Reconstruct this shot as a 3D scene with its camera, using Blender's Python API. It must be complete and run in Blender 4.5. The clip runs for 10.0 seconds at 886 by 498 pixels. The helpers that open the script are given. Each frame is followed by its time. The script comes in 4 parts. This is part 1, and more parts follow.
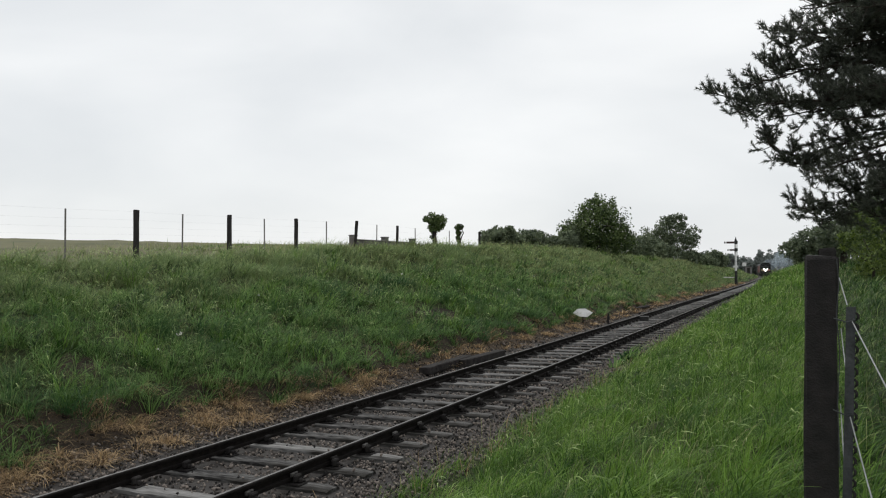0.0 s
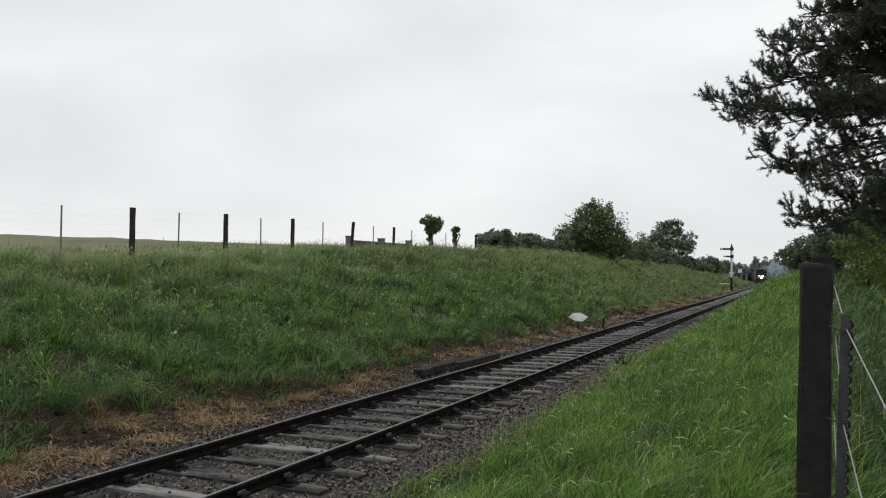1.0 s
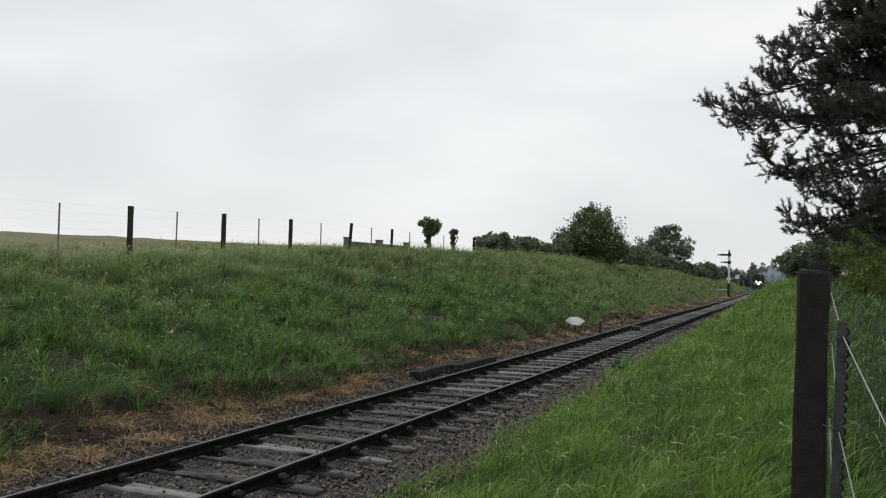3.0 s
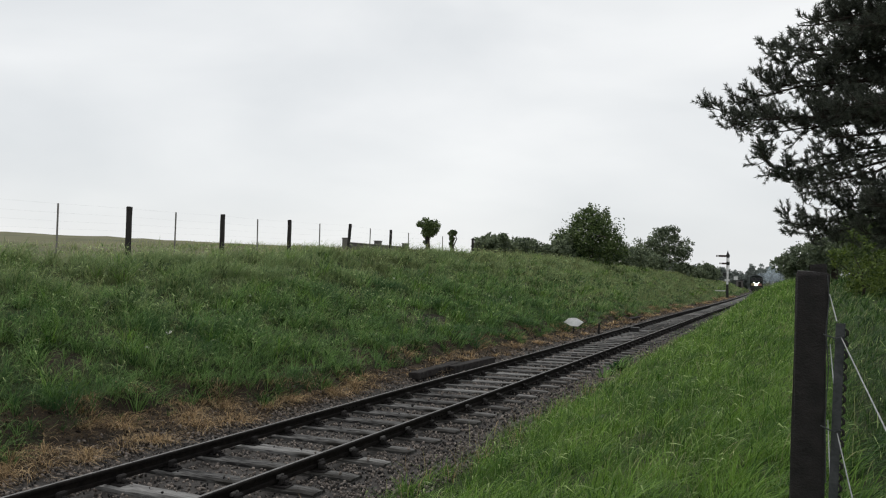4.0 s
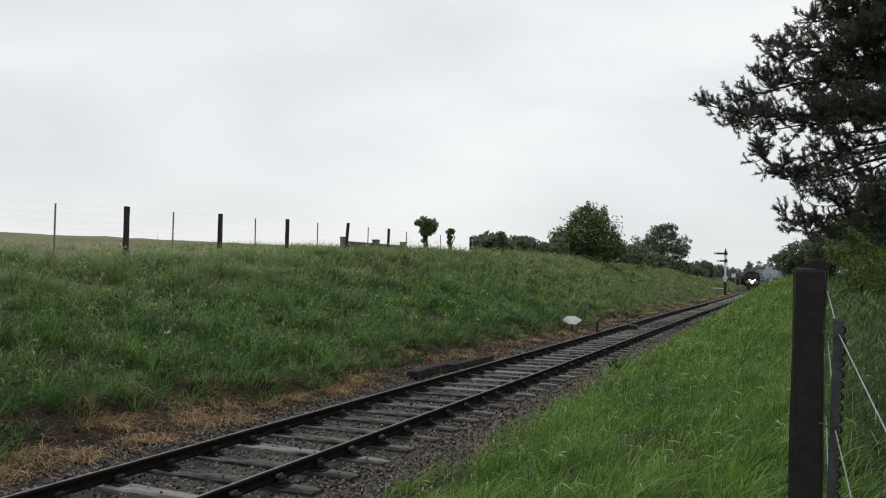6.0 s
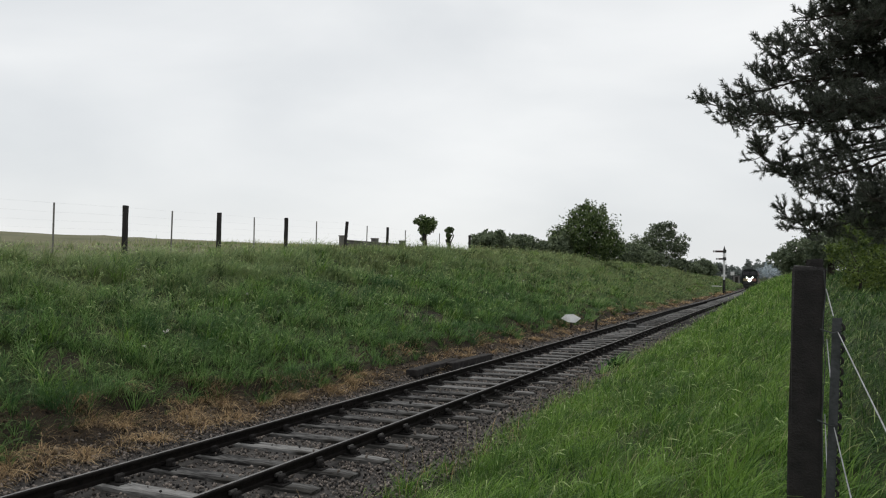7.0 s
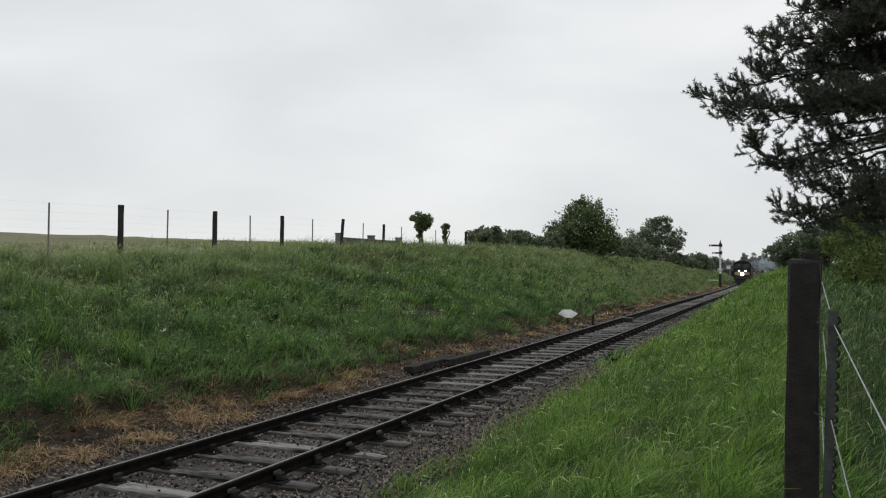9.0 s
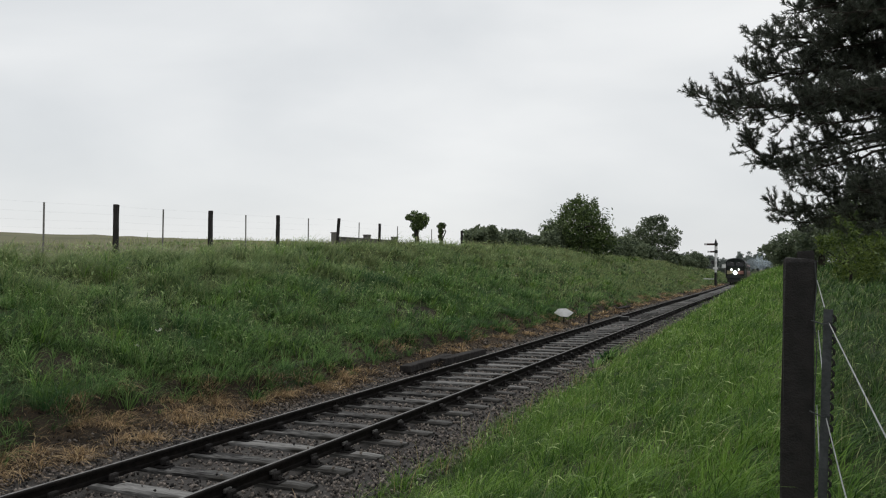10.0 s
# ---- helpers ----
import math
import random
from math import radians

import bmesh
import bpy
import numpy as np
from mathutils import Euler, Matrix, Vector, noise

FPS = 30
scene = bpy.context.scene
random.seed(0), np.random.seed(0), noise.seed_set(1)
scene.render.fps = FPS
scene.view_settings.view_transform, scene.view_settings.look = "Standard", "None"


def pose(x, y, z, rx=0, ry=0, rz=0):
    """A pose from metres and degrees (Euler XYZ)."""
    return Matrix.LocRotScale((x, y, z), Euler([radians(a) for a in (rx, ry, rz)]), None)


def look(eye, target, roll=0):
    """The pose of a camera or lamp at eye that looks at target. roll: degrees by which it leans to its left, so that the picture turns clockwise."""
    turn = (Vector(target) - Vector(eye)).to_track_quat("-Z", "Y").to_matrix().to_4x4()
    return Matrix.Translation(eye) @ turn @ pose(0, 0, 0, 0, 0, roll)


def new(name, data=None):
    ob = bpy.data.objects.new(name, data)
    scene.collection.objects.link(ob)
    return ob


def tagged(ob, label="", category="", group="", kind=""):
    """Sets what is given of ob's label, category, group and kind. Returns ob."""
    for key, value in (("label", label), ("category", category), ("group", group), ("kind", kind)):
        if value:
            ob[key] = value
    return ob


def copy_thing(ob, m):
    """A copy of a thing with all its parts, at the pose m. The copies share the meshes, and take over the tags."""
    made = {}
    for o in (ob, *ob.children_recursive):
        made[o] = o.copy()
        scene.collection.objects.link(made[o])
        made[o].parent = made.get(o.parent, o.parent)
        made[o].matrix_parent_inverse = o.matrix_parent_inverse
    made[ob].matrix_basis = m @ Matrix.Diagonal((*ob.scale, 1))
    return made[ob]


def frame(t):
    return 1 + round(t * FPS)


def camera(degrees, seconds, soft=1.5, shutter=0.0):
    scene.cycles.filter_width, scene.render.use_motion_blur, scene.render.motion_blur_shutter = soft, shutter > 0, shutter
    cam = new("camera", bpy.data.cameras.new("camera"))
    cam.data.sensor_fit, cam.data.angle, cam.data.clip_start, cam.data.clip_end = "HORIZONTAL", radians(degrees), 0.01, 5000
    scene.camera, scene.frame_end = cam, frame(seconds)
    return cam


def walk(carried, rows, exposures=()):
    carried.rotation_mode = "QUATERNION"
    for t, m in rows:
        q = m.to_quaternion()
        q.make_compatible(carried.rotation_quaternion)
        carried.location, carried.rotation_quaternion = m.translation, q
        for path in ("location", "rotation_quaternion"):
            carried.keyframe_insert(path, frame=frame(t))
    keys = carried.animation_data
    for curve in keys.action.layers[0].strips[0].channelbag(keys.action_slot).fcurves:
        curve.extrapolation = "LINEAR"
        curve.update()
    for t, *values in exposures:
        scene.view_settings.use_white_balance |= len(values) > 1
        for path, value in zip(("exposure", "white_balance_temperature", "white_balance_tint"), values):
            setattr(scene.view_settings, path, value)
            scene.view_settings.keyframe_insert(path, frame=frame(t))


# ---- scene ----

# ------------------------------------------------------------------ camera
EYE = Vector((5.857, 0.0, 2.165))
HEADINGS = [  # seconds, heading, tilt, lean in degrees
    (0, -24.007, 1.086, -0.046),
    (0.5, -23.879, 1.179, 0.411),
    (1, -23.754, 1.249, 0.786),
    (1.5, -23.680, 1.316, 1.142),
    (2, -23.651, 1.370, 1.340),
    (2.5, -23.648, 1.382, 1.435),
    (4, -23.522, 1.481, 1.541),
    (4.5, -23.475, 1.457, 1.515),
    (5, -23.428, 1.440, 1.424),
    (5.5, -23.409, 1.423, 1.357),
    (7, -23.304, 1.283, 1.200),
    (7.5, -23.297, 1.227, 1.089),
    (8, -23.250, 1.156, 0.958),
    (8.5, -23.126, 1.101, 0.815),
    (9, -23.048, 1.047, 0.670),
    (9.5, -22.914, 1.009, 0.516),
    (10, -22.765, 0.993, 0.587),
]


def aimed(heading, tilt, lean):
    h, p = radians(heading), radians(tilt)
    return look(EYE, EYE + Vector((math.sin(h) * math.cos(p), math.cos(h) * math.cos(p), math.sin(p))), lean)


cam = camera(56.57, 10.0, soft=1.15)
walk(cam, [(t, aimed(h, p, r)) for t, h, p, r in HEADINGS], [(0, 0.06), (2.5, 0.0), (5.5, 0.03), (7.5, -0.02), (10, -0.07)])

# ------------------------------------------------------------------ sky and light
world = bpy.data.worlds.new("overcast_sky")
scene.world = world
world.use_nodes = True
wn, wl = world.node_tree.nodes, world.node_tree.links
wn.clear()
w_out, w_bg = wn.new("ShaderNodeOutputWorld"), wn.new("ShaderNodeBackground")
w_sky, w_mix = wn.new("ShaderNodeTexSky"), wn.new("ShaderNodeMix")
w_sky.sky_type, w_sky.sun_disc = "NISHITA", False
w_sky.sun_elevation, w_sky.sun_rotation = radians(50), radians(-60)
w_dim = wn.new("ShaderNodeMix")
w_dim.data_type, w_dim.blend_type = "RGBA", "MULTIPLY"
w_dim.inputs[0].default_value = 1.0
w_dim.inputs[7].default_value = (0.09, 0.09, 0.09, 1)
w_co, w_map = wn.new("ShaderNodeTexCoord"), wn.new("ShaderNodeMapping")
w_map.inputs["Scale"].default_value = (1.0, 1.0, 2.6)
w_noise, w_ramp = wn.new("ShaderNodeTexNoise"), wn.new("ShaderNodeValToRGB")
w_noise.inputs["Scale"].default_value, w_noise.inputs["Detail"].default_value = 2.3, 5.0
w_noise.inputs["Roughness"].default_value, w_noise.inputs["Distortion"].default_value = 0.45, 0.3
w_ramp.color_ramp.elements[0].position, w_ramp.color_ramp.elements[0].color = 0.30, (0.735, 0.76, 0.78, 1)
w_ramp.color_ramp.elements[1].position, w_ramp.color_ramp.elements[1].color = 0.68, (0.955, 0.965, 0.965, 1)
w_mix.data_type = "RGBA"
w_mix.inputs[0].default_value = 0.93
wl.new(w_co.outputs["Generated"], w_map.inputs[0])
wl.new(w_map.outputs[0], w_noise.inputs["Vector"])
wl.new(w_noise.outputs["Fac"], w_ramp.inputs[0])
wl.new(w_sky.outputs[0], w_dim.inputs[6])
wl.new(w_dim.outputs[2], w_mix.inputs[6])
wl.new(w_ramp.outputs[0], w_mix.inputs[7])
wl.new(w_mix.outputs[2], w_bg.inputs["Color"])
wl.new(w_bg.outputs[0], w_out.inputs["Surface"])
w_bg.inputs["Strength"].default_value = 1.0

sun = new("sun", bpy.data.lights.new("sun", "SUN"))
sun.data.energy, sun.data.angle, sun.data.color = 0.95, radians(30), (1.0, 0.97, 0.93)
sun.matrix_world = look((0, 0, 50), (28, -20, 0))


# ------------------------------------------------------------------ materials
def rgba(c):
    return (c[0], c[1], c[2], 1.0)


def surface(name, dark, light, scale=6.0, rough=0.8, metal=0.0, bump=0.3, fine=60.0, island=0.0, stain=None, stain_scale=1.2, through_light=0.0, random_object=0.0, spec=0.4, stretch=None):
    """Two scales of noise between two colours, a finer relief, and a wider stain."""
    m = bpy.data.materials.new(name)
    m.use_nodes = True
    n, l = m.node_tree.nodes, m.node_tree.links
    b = n["Principled BSDF"]
    b.inputs["Roughness"].default_value, b.inputs["Metallic"].default_value = rough, metal
    b.inputs["Specular IOR Level"].default_value = spec
    co = n.new("ShaderNodeNewGeometry")
    n1, n2 = n.new("ShaderNodeTexNoise"), n.new("ShaderNodeTexNoise")
    n1.inputs["Scale"].default_value, n1.inputs["Detail"].default_value = scale, 4.0
    n2.inputs["Scale"].default_value, n2.inputs["Detail"].default_value = fine, 3.0
    src = co.outputs["Position"]
    if random_object:
        tc = n.new("ShaderNodeTexCoord")
        src = tc.outputs["Object"]
    if stretch:
        mp = n.new("ShaderNodeMapping")
        mp.inputs["Scale"].default_value = stretch
        l.new(src, mp.inputs[0])
        src = mp.outputs[0]
    l.new(src, n1.inputs["Vector"]), l.new(src, n2.inputs["Vector"])
    add = n.new("ShaderNodeMath")
    add.operation = "MULTIPLY_ADD"
    l.new(n2.outputs["Fac"], add.inputs[0])
    add.inputs[1].default_value = 0.5
    l.new(n1.outputs["Fac"], add.inputs[2])
    value = add.outputs[0]
    rnd = None
    if island:
        rnd, amount = co.outputs["Random Per Island"], island
    if random_object:
        oi = n.new("ShaderNodeObjectInfo")
        rnd, amount = oi.outputs["Random"], random_object
    if rnd:
        a2 = n.new("ShaderNodeMath")
        a2.operation = "MULTIPLY_ADD"
        l.new(rnd, a2.inputs[0])
        a2.inputs[1].default_value = amount
        l.new(value, a2.inputs[2])
        a3 = n.new("ShaderNodeMath")
        a3.operation = "SUBTRACT"
        l.new(a2.outputs[0], a3.inputs[0])
        a3.inputs[1].default_value = amount / 2
        value = a3.outputs[0]
    ramp = n.new("ShaderNodeValToRGB")
    ramp.color_ramp.elements[0].position, ramp.color_ramp.elements[1].position = 0.45, 1.05
    ramp.color_ramp.elements[0].color, ramp.color_ramp.elements[1].color = rgba(dark), rgba(light)
    l.new(value, ramp.inputs[0])
    colour = ramp.outputs[0]
    if stain:
        n3, r3, mx = n.new("ShaderNodeTexNoise"), n.new("ShaderNodeValToRGB"), n.new("ShaderNodeMix")
        n3.inputs["Scale"].default_value, n3.inputs["Detail"].default_value = stain_scale, 3.0
        l.new(src, n3.inputs["Vector"])
        r3.color_ramp.elements[0].position, r3.color_ramp.elements[1].position = 0.48, 0.66
        l.new(n3.outputs["Fac"], r3.inputs[0])
        mx.data_type = "RGBA"
        l.new(r3.outputs[0], mx.inputs[0]), l.new(colour, mx.inputs[6])
        mx.inputs[7].default_value = rgba(stain)
        colour = mx.outputs[2]
    l.new(colour, b.inputs["Base Color"])
    if bump:
        bp = n.new("ShaderNodeBump")
        bp.inputs["Strength"].default_value, bp.inputs["Distance"].default_value = bump, 0.02
        l.new(value, bp.inputs["Height"]), l.new(bp.outputs[0], b.inputs["Normal"])
    if through_light:
        tr, ms = n.new("ShaderNodeBsdfTranslucent"), n.new("ShaderNodeMixShader")
        l.new(colour, tr.inputs["Color"])
        ms.inputs[0].default_value = through_light
        l.new(b.outputs[0], ms.inputs[1]), l.new(tr.outputs[0], ms.inputs[2])
        l.new(ms.outputs[0], n["Material Output"].inputs["Surface"])
    return m


def glowing(name, colour, strength):
    m = bpy.data.materials.new(name)
    m.use_nodes = True
    b = m.node_tree.nodes["Principled BSDF"]
    b.inputs["Base Color"].default_value = rgba(colour)
    b.inputs["Emission Color"].default_value, b.inputs["Emission Strength"].default_value = rgba(colour), strength
    return m


def plain_glass(name):
    m = bpy.data.materials.new(name)
    m.use_nodes = True
    b = m.node_tree.nodes["Principled BSDF"]
    b.inputs["Base Color"].default_value, b.inputs["Roughness"].default_value = (0.012, 0.014, 0.016, 1), 0.12
    return m


M_BANK = surface("bank_soil", (0.018, 0.021, 0.011), (0.062, 0.075, 0.032), 3, 0.98, bump=0.6, fine=40, stain=(0.018, 0.030, 0.010), stain_scale=0.9, spec=0.1)
M_FIELD = surface("field_grass", (0.072, 0.076, 0.035), (0.145, 0.140, 0.068), 0.5, 0.95, bump=0.5, fine=12, stain=(0.12, 0.12, 0.055), stain_scale=0.12)
M_DRY = surface("bare_brown_soil", (0.014, 0.012, 0.010), (0.082, 0.063, 0.046), 6, 0.97, bump=0.9, fine=45, stain=(0.022, 0.018, 0.014), stain_scale=1.7, spec=0.15)
M_CLOD = surface("soil_clods", (0.012, 0.010, 0.009), (0.085, 0.066, 0.05), 9, 0.95, bump=0.5, fine=60, island=0.8, spec=0.15)
M_GRIT = surface("ballast_grit", (0.012, 0.011, 0.011), (0.056, 0.049, 0.044), 18, 0.9, bump=1.0, fine=55, stain=(0.045, 0.04, 0.036), stain_scale=0.8)
M_STONE = surface("ballast_stone", (0.011, 0.010, 0.010), (0.225, 0.190, 0.165), 9, 0.8, bump=0.4, fine=90, island=0.9)
M_STONE_ONE = surface("ballast_stone_loose", (0.011, 0.010, 0.010), (0.225, 0.190, 0.165), 9, 0.8, bump=0.4, fine=90, random_object=0.9)
M_SLEEPER = surface("weathered_sleeper_wood", (0.024, 0.023, 0.023), (0.275, 0.27, 0.262), 13, 0.92, bump=1.0, fine=52, stain=(0.026, 0.024, 0.021), stain_scale=5.5, random_object=0.4, stretch=(0.16, 1.0, 1.0), spec=0.15)
M_RAIL = surface("rusty_rail_steel", (0.005, 0.0045, 0.0045), (0.018, 0.015, 0.0135), 12, 0.9, 0.0, bump=0.3, fine=80, spec=0.1)
M_HEAD = surface("worn_rail_head", (0.07, 0.067, 0.066), (0.20, 0.195, 0.19), 8, 0.6, 0.5, bump=0.1, fine=60)
M_CHAIR = surface("cast_iron_chair", (0.009, 0.008, 0.008), (0.034, 0.031, 0.030), 20, 0.85, 0.0, bump=0.4, fine=90, random_object=0.4, spec=0.15)
M_KEY = surface("oak_rail_key", (0.03, 0.028, 0.027), (0.13, 0.125, 0.12), 20, 0.9, bump=0.4, fine=90, random_object=0.8, spec=0.1)
M_GRASS = surface("grass_blades", (0.016, 0.058, 0.012), (0.240, 0.405, 0.120), 1.3, 0.6, bump=0, fine=4, island=1.0, stain=(0.052, 0.125, 0.045), stain_scale=0.8, through_light=0.45, spec=0.3)
M_LUSH = surface("lush_grass_blades", (0.020, 0.078, 0.007), (0.24, 0.405, 0.072), 1.1, 0.55, bump=0, fine=4, island=0.65, stain=(0.060, 0.135, 0.025), stain_scale=1.3, through_light=0.35, spec=0.25)
M_SEED = surface("seeding_grass", (0.14, 0.18, 0.06), (0.44, 0.45, 0.21), 2, 0.8, bump=0, fine=9, island=0.6, through_light=0.25)
M_MEADOW = surface("pale_meadow_grass", (0.086, 0.148, 0.062), (0.335, 0.43, 0.19), 1.3, 0.7, bump=0, fine=4, island=0.8, stain=(0.125, 0.155, 0.06), stain_scale=0.6, through_light=0.4, spec=0.25)
# Dark rank green, darkened again to hold the shade under the trees.
M_RANK = surface("shade_dark_rank_blades", (0.010, 0.040, 0.006), (0.105, 0.20, 0.048), 1.2, 0.55, bump=0, fine=4, island=0.8, stain=(0.03, 0.075, 0.022), stain_scale=0.9, through_light=0.3, spec=0.3)
M_TIP = surface("pale_grass_tips", (0.16, 0.27, 0.06), (0.46, 0.58, 0.22), 2, 0.5, bump=0, fine=9, island=0.7, through_light=0.35, spec=0.4)
M_STRAW = surface("dead_straw", (0.13, 0.078, 0.038), (0.64, 0.46, 0.25), 3, 0.8, bump=0, fine=9, island=0.8, through_light=0.15)
M_LITTER = surface("brown_dead_stems", (0.030, 0.020, 0.012), (0.22, 0.15, 0.09), 3, 0.9, bump=0, fine=9, island=0.9, spec=0.1)
M_HERB = surface("broad_weed_leaves", (0.02, 0.05, 0.012), (0.07, 0.12, 0.03), 3, 0.5, bump=0, fine=9, island=0.6, through_light=0.25)
M_FLOWER = surface("cow_parsley_heads", (0.45, 0.45, 0.38), (0.75, 0.75, 0.68), 9, 0.8, bump=0, fine=30, island=0.4)
M_POST = surface("tarred_post_wood", (0.006, 0.005, 0.005), (0.024, 0.020, 0.020), 14, 0.75, bump=0.6, fine=120)
M_BATTEN = surface("grey_fence_batten", (0.09, 0.085, 0.08), (0.22, 0.21, 0.20), 20, 0.8, bump=0.3)
M_WIRE = surface("galvanised_wire", (0.22, 0.23, 0.24), (0.48, 0.49, 0.50), 30, 0.45, 0.8, bump=0.1)
M_ANGLE = surface("galvanised_angle_iron", (0.035, 0.037, 0.04), (0.10, 0.105, 0.11), 16, 0.6, 0.5, bump=0.3)
M_BARK = surface("dark_bark", (0.018, 0.014, 0.011), (0.07, 0.055, 0.045), 14, 0.9, bump=0.8, fine=70)
M_LEAF = surface("tree_leaves", (0.026, 0.052, 0.016), (0.145, 0.20, 0.066), 0.8, 0.6, bump=0, fine=4, island=0.6, through_light=0.25)
# Dull green, brightened to carry some distance haze in the colour.
M_LEAF_DULL = surface("dull_hazed_leaves", (0.055, 0.076, 0.046), (0.185, 0.225, 0.13), 0.5, 0.7, bump=0, fine=3, island=0.5, through_light=0.2)
# Distance haze is put into this pale grey-green leaf colour.
M_LEAF_HAZED = surface("hazed_far_leaves", (0.14, 0.165, 0.15), (0.24, 0.27, 0.25), 0.2, 0.8, bump=0, fine=1, island=0.5)
M_LEAF_YOUNG = surface("young_hedge_leaves", (0.035, 0.065, 0.012), (0.16, 0.22, 0.045), 1.2, 0.55, bump=0, fine=5, island=0.7, through_light=0.35)
M_NEEDLE = surface("pine_needles", (0.045, 0.054, 0.044), (0.150, 0.165, 0.130), 1.5, 0.5, bump=0, fine=9, island=0.6, through_light=0.25)
M_BEAM = surface("creosoted_timber", (0.009, 0.008, 0.008), (0.055, 0.050, 0.048), 8, 0.9, bump=0.6, fine=60, spec=0.12)
M_WHITE = surface("white_painted_metal", (0.55, 0.55, 0.54), (0.8, 0.8, 0.79), 5, 0.5, bump=0.1)
M_BLACK = surface("black_painted_metal", (0.012, 0.012, 0.012), (0.035, 0.034, 0.033), 6, 0.5, bump=0.1)
M_RED = surface("red_painted_metal", (0.03, 0.016, 0.014), (0.065, 0.030, 0.026), 6, 0.5, bump=0.1)
M_GREEN = surface("dark_green_engine_paint", (0.007, 0.009, 0.008), (0.018, 0.024, 0.020), 2, 0.65, bump=0.05, spec=0.15)
M_ROOF = surface("sooty_grey_roof", (0.04, 0.042, 0.045), (0.10, 0.105, 0.11), 2, 0.7, bump=0.1)
M_YELLOW = surface("faded_yellow_paint", (0.20, 0.17, 0.10), (0.34, 0.29, 0.17), 4, 0.5, bump=0.05)
M_PINK = surface("faded_red_paint", (0.20, 0.095, 0.075), (0.32, 0.16, 0.13), 4, 0.5, bump=0.05)
M_MAROON = surface("maroon_coach_paint", (0.07, 0.016, 0.014), (0.13, 0.03, 0.026), 3, 0.4, bump=0.05)
M_BRICK = surface("grey_concrete_wall", (0.07, 0.066, 0.062), (0.17, 0.16, 0.15), 4, 0.9, bump=0.5, fine=40)
M_GLASS = plain_glass("dark_window_glass")
M_LAMP = glowing("lit_headlamp", (1.0, 0.97, 0.9), 14.0)


# ------------------------------------------------------------------ helpers of this scene
rng = np.random.default_rng(7)


def mesh_from(name, verts, faces, material, smooth=False):
    me = bpy.data.meshes.new(name)
    me.from_pydata([tuple(v) for v in verts], [], [tuple(f) for f in faces])
    me.materials.append(material)
    if smooth:
        me.polygons.foreach_set("use_smooth", [True] * len(me.polygons))
    me.update()
    return me


def fast_mesh(name, verts, tris, material, smooth=False):
    """A mesh of triangles from two arrays."""
    me = bpy.data.meshes.new(name)
    tris = np.asarray(tris, np.int32)
    me.vertices.add(len(verts))
    me.vertices.foreach_set("co", np.asarray(verts, np.float32).ravel())
    me.loops.add(tris.size)
    me.loops.foreach_set("vertex_index", tris.ravel())
    me.polygons.add(len(tris))
    me.polygons.foreach_set("loop_start", np.arange(0, tris.size, 3, dtype=np.int32))
    me.materials.append(material)
    if smooth:
        me.polygons.foreach_set("use_smooth", np.ones(len(tris), bool))
    me.update(calc_edges=True)
    return me


def part(name, bm, material, parent, label=""):
    """One mesh object from a bmesh, under a thing or a part."""
    me = bpy.data.meshes.new(name)
    bm.to_mesh(me)
    bm.free()
    me.materials.append(material)
    ob = new(name, me)
    ob.parent = parent
    return tagged(ob, label)


def shared(name, me, parent, m=None):
    ob = new(name, me)
    ob.parent = parent
    if m is not None:
        ob.matrix_basis = m
    return ob


def empty(name, x, y, z, label, category, group="", kind="", turn=0):
    ob = new(name)
    ob.matrix_basis = pose(x, y, z, 0, 0, turn)
    return tagged(ob, label, category, group, kind)


def box(bm, cx, cy, cz, sx, sy, sz, bevel=0.0, m=None):
    """A box with softened edges added to a bmesh."""
    got = bmesh.ops.create_cube(bm, size=1.0)["verts"]
    bmesh.ops.scale(bm, vec=(sx, sy, sz), verts=got)
    if bevel:
        edges = list({e for v in got for e in v.link_edges})
        got = list({v for f in bmesh.ops.bevel(bm, geom=edges, offset=bevel, segments=1, affect="EDGES")["faces"] for v in f.verts} | {v for v in got if v.is_valid})
    bmesh.ops.translate(bm, vec=(cx, cy, cz), verts=got)
    if m is not None:
        bmesh.ops.transform(bm, matrix=m, verts=got)
    return bm


def tube(bm, points, radii, sides=8):
    """A tapered tube through points."""
    rings = []
    for i, p in enumerate(points):
        p = Vector(p)
        a, b = Vector(points[max(i - 1, 0)]), Vector(points[min(i + 1, len(points) - 1)])
        d = (b - a).normalized()
        s = d.cross(Vector((0, 0, 1)) if abs(d.z) < 0.9 else Vector((1, 0, 0))).normalized()
        t = s.cross(d)
        rings.append([bm.verts.new(p + radii[i] * (math.cos(k * 2 * math.pi / sides) * s + math.sin(k * 2 * math.pi / sides) * t)) for k in range(sides)])
    for r0, r1 in zip(rings, rings[1:]):
        for k in range(sides):
            bm.faces.new((r0[k], r1[k], r1[(k + 1) % sides], r0[(k + 1) % sides]))
    bm.faces.new(rings[0])
    bm.faces.new(rings[-1][::-1])
    return bm


def disc(bm, c, axis, r, depth, sides=16):
    axis = Vector(axis).normalized()
    return tube(bm, [Vector(c) - axis * depth / 2, Vector(c) + axis * depth / 2], [r, r], sides)


# ------------------------------------------------------------------ lie of the land
def bend(y):
    """How far the line has swung from straight at a distance along it."""
    y = np.asarray(y, float)
    far, off = (40, 70, 105, 140, 170, 201, 232, 262, 340, 4000), (0, -0.22, -0.78, -1.62, -2.42, -3.35, -4.6, -6.3, -12, -300)
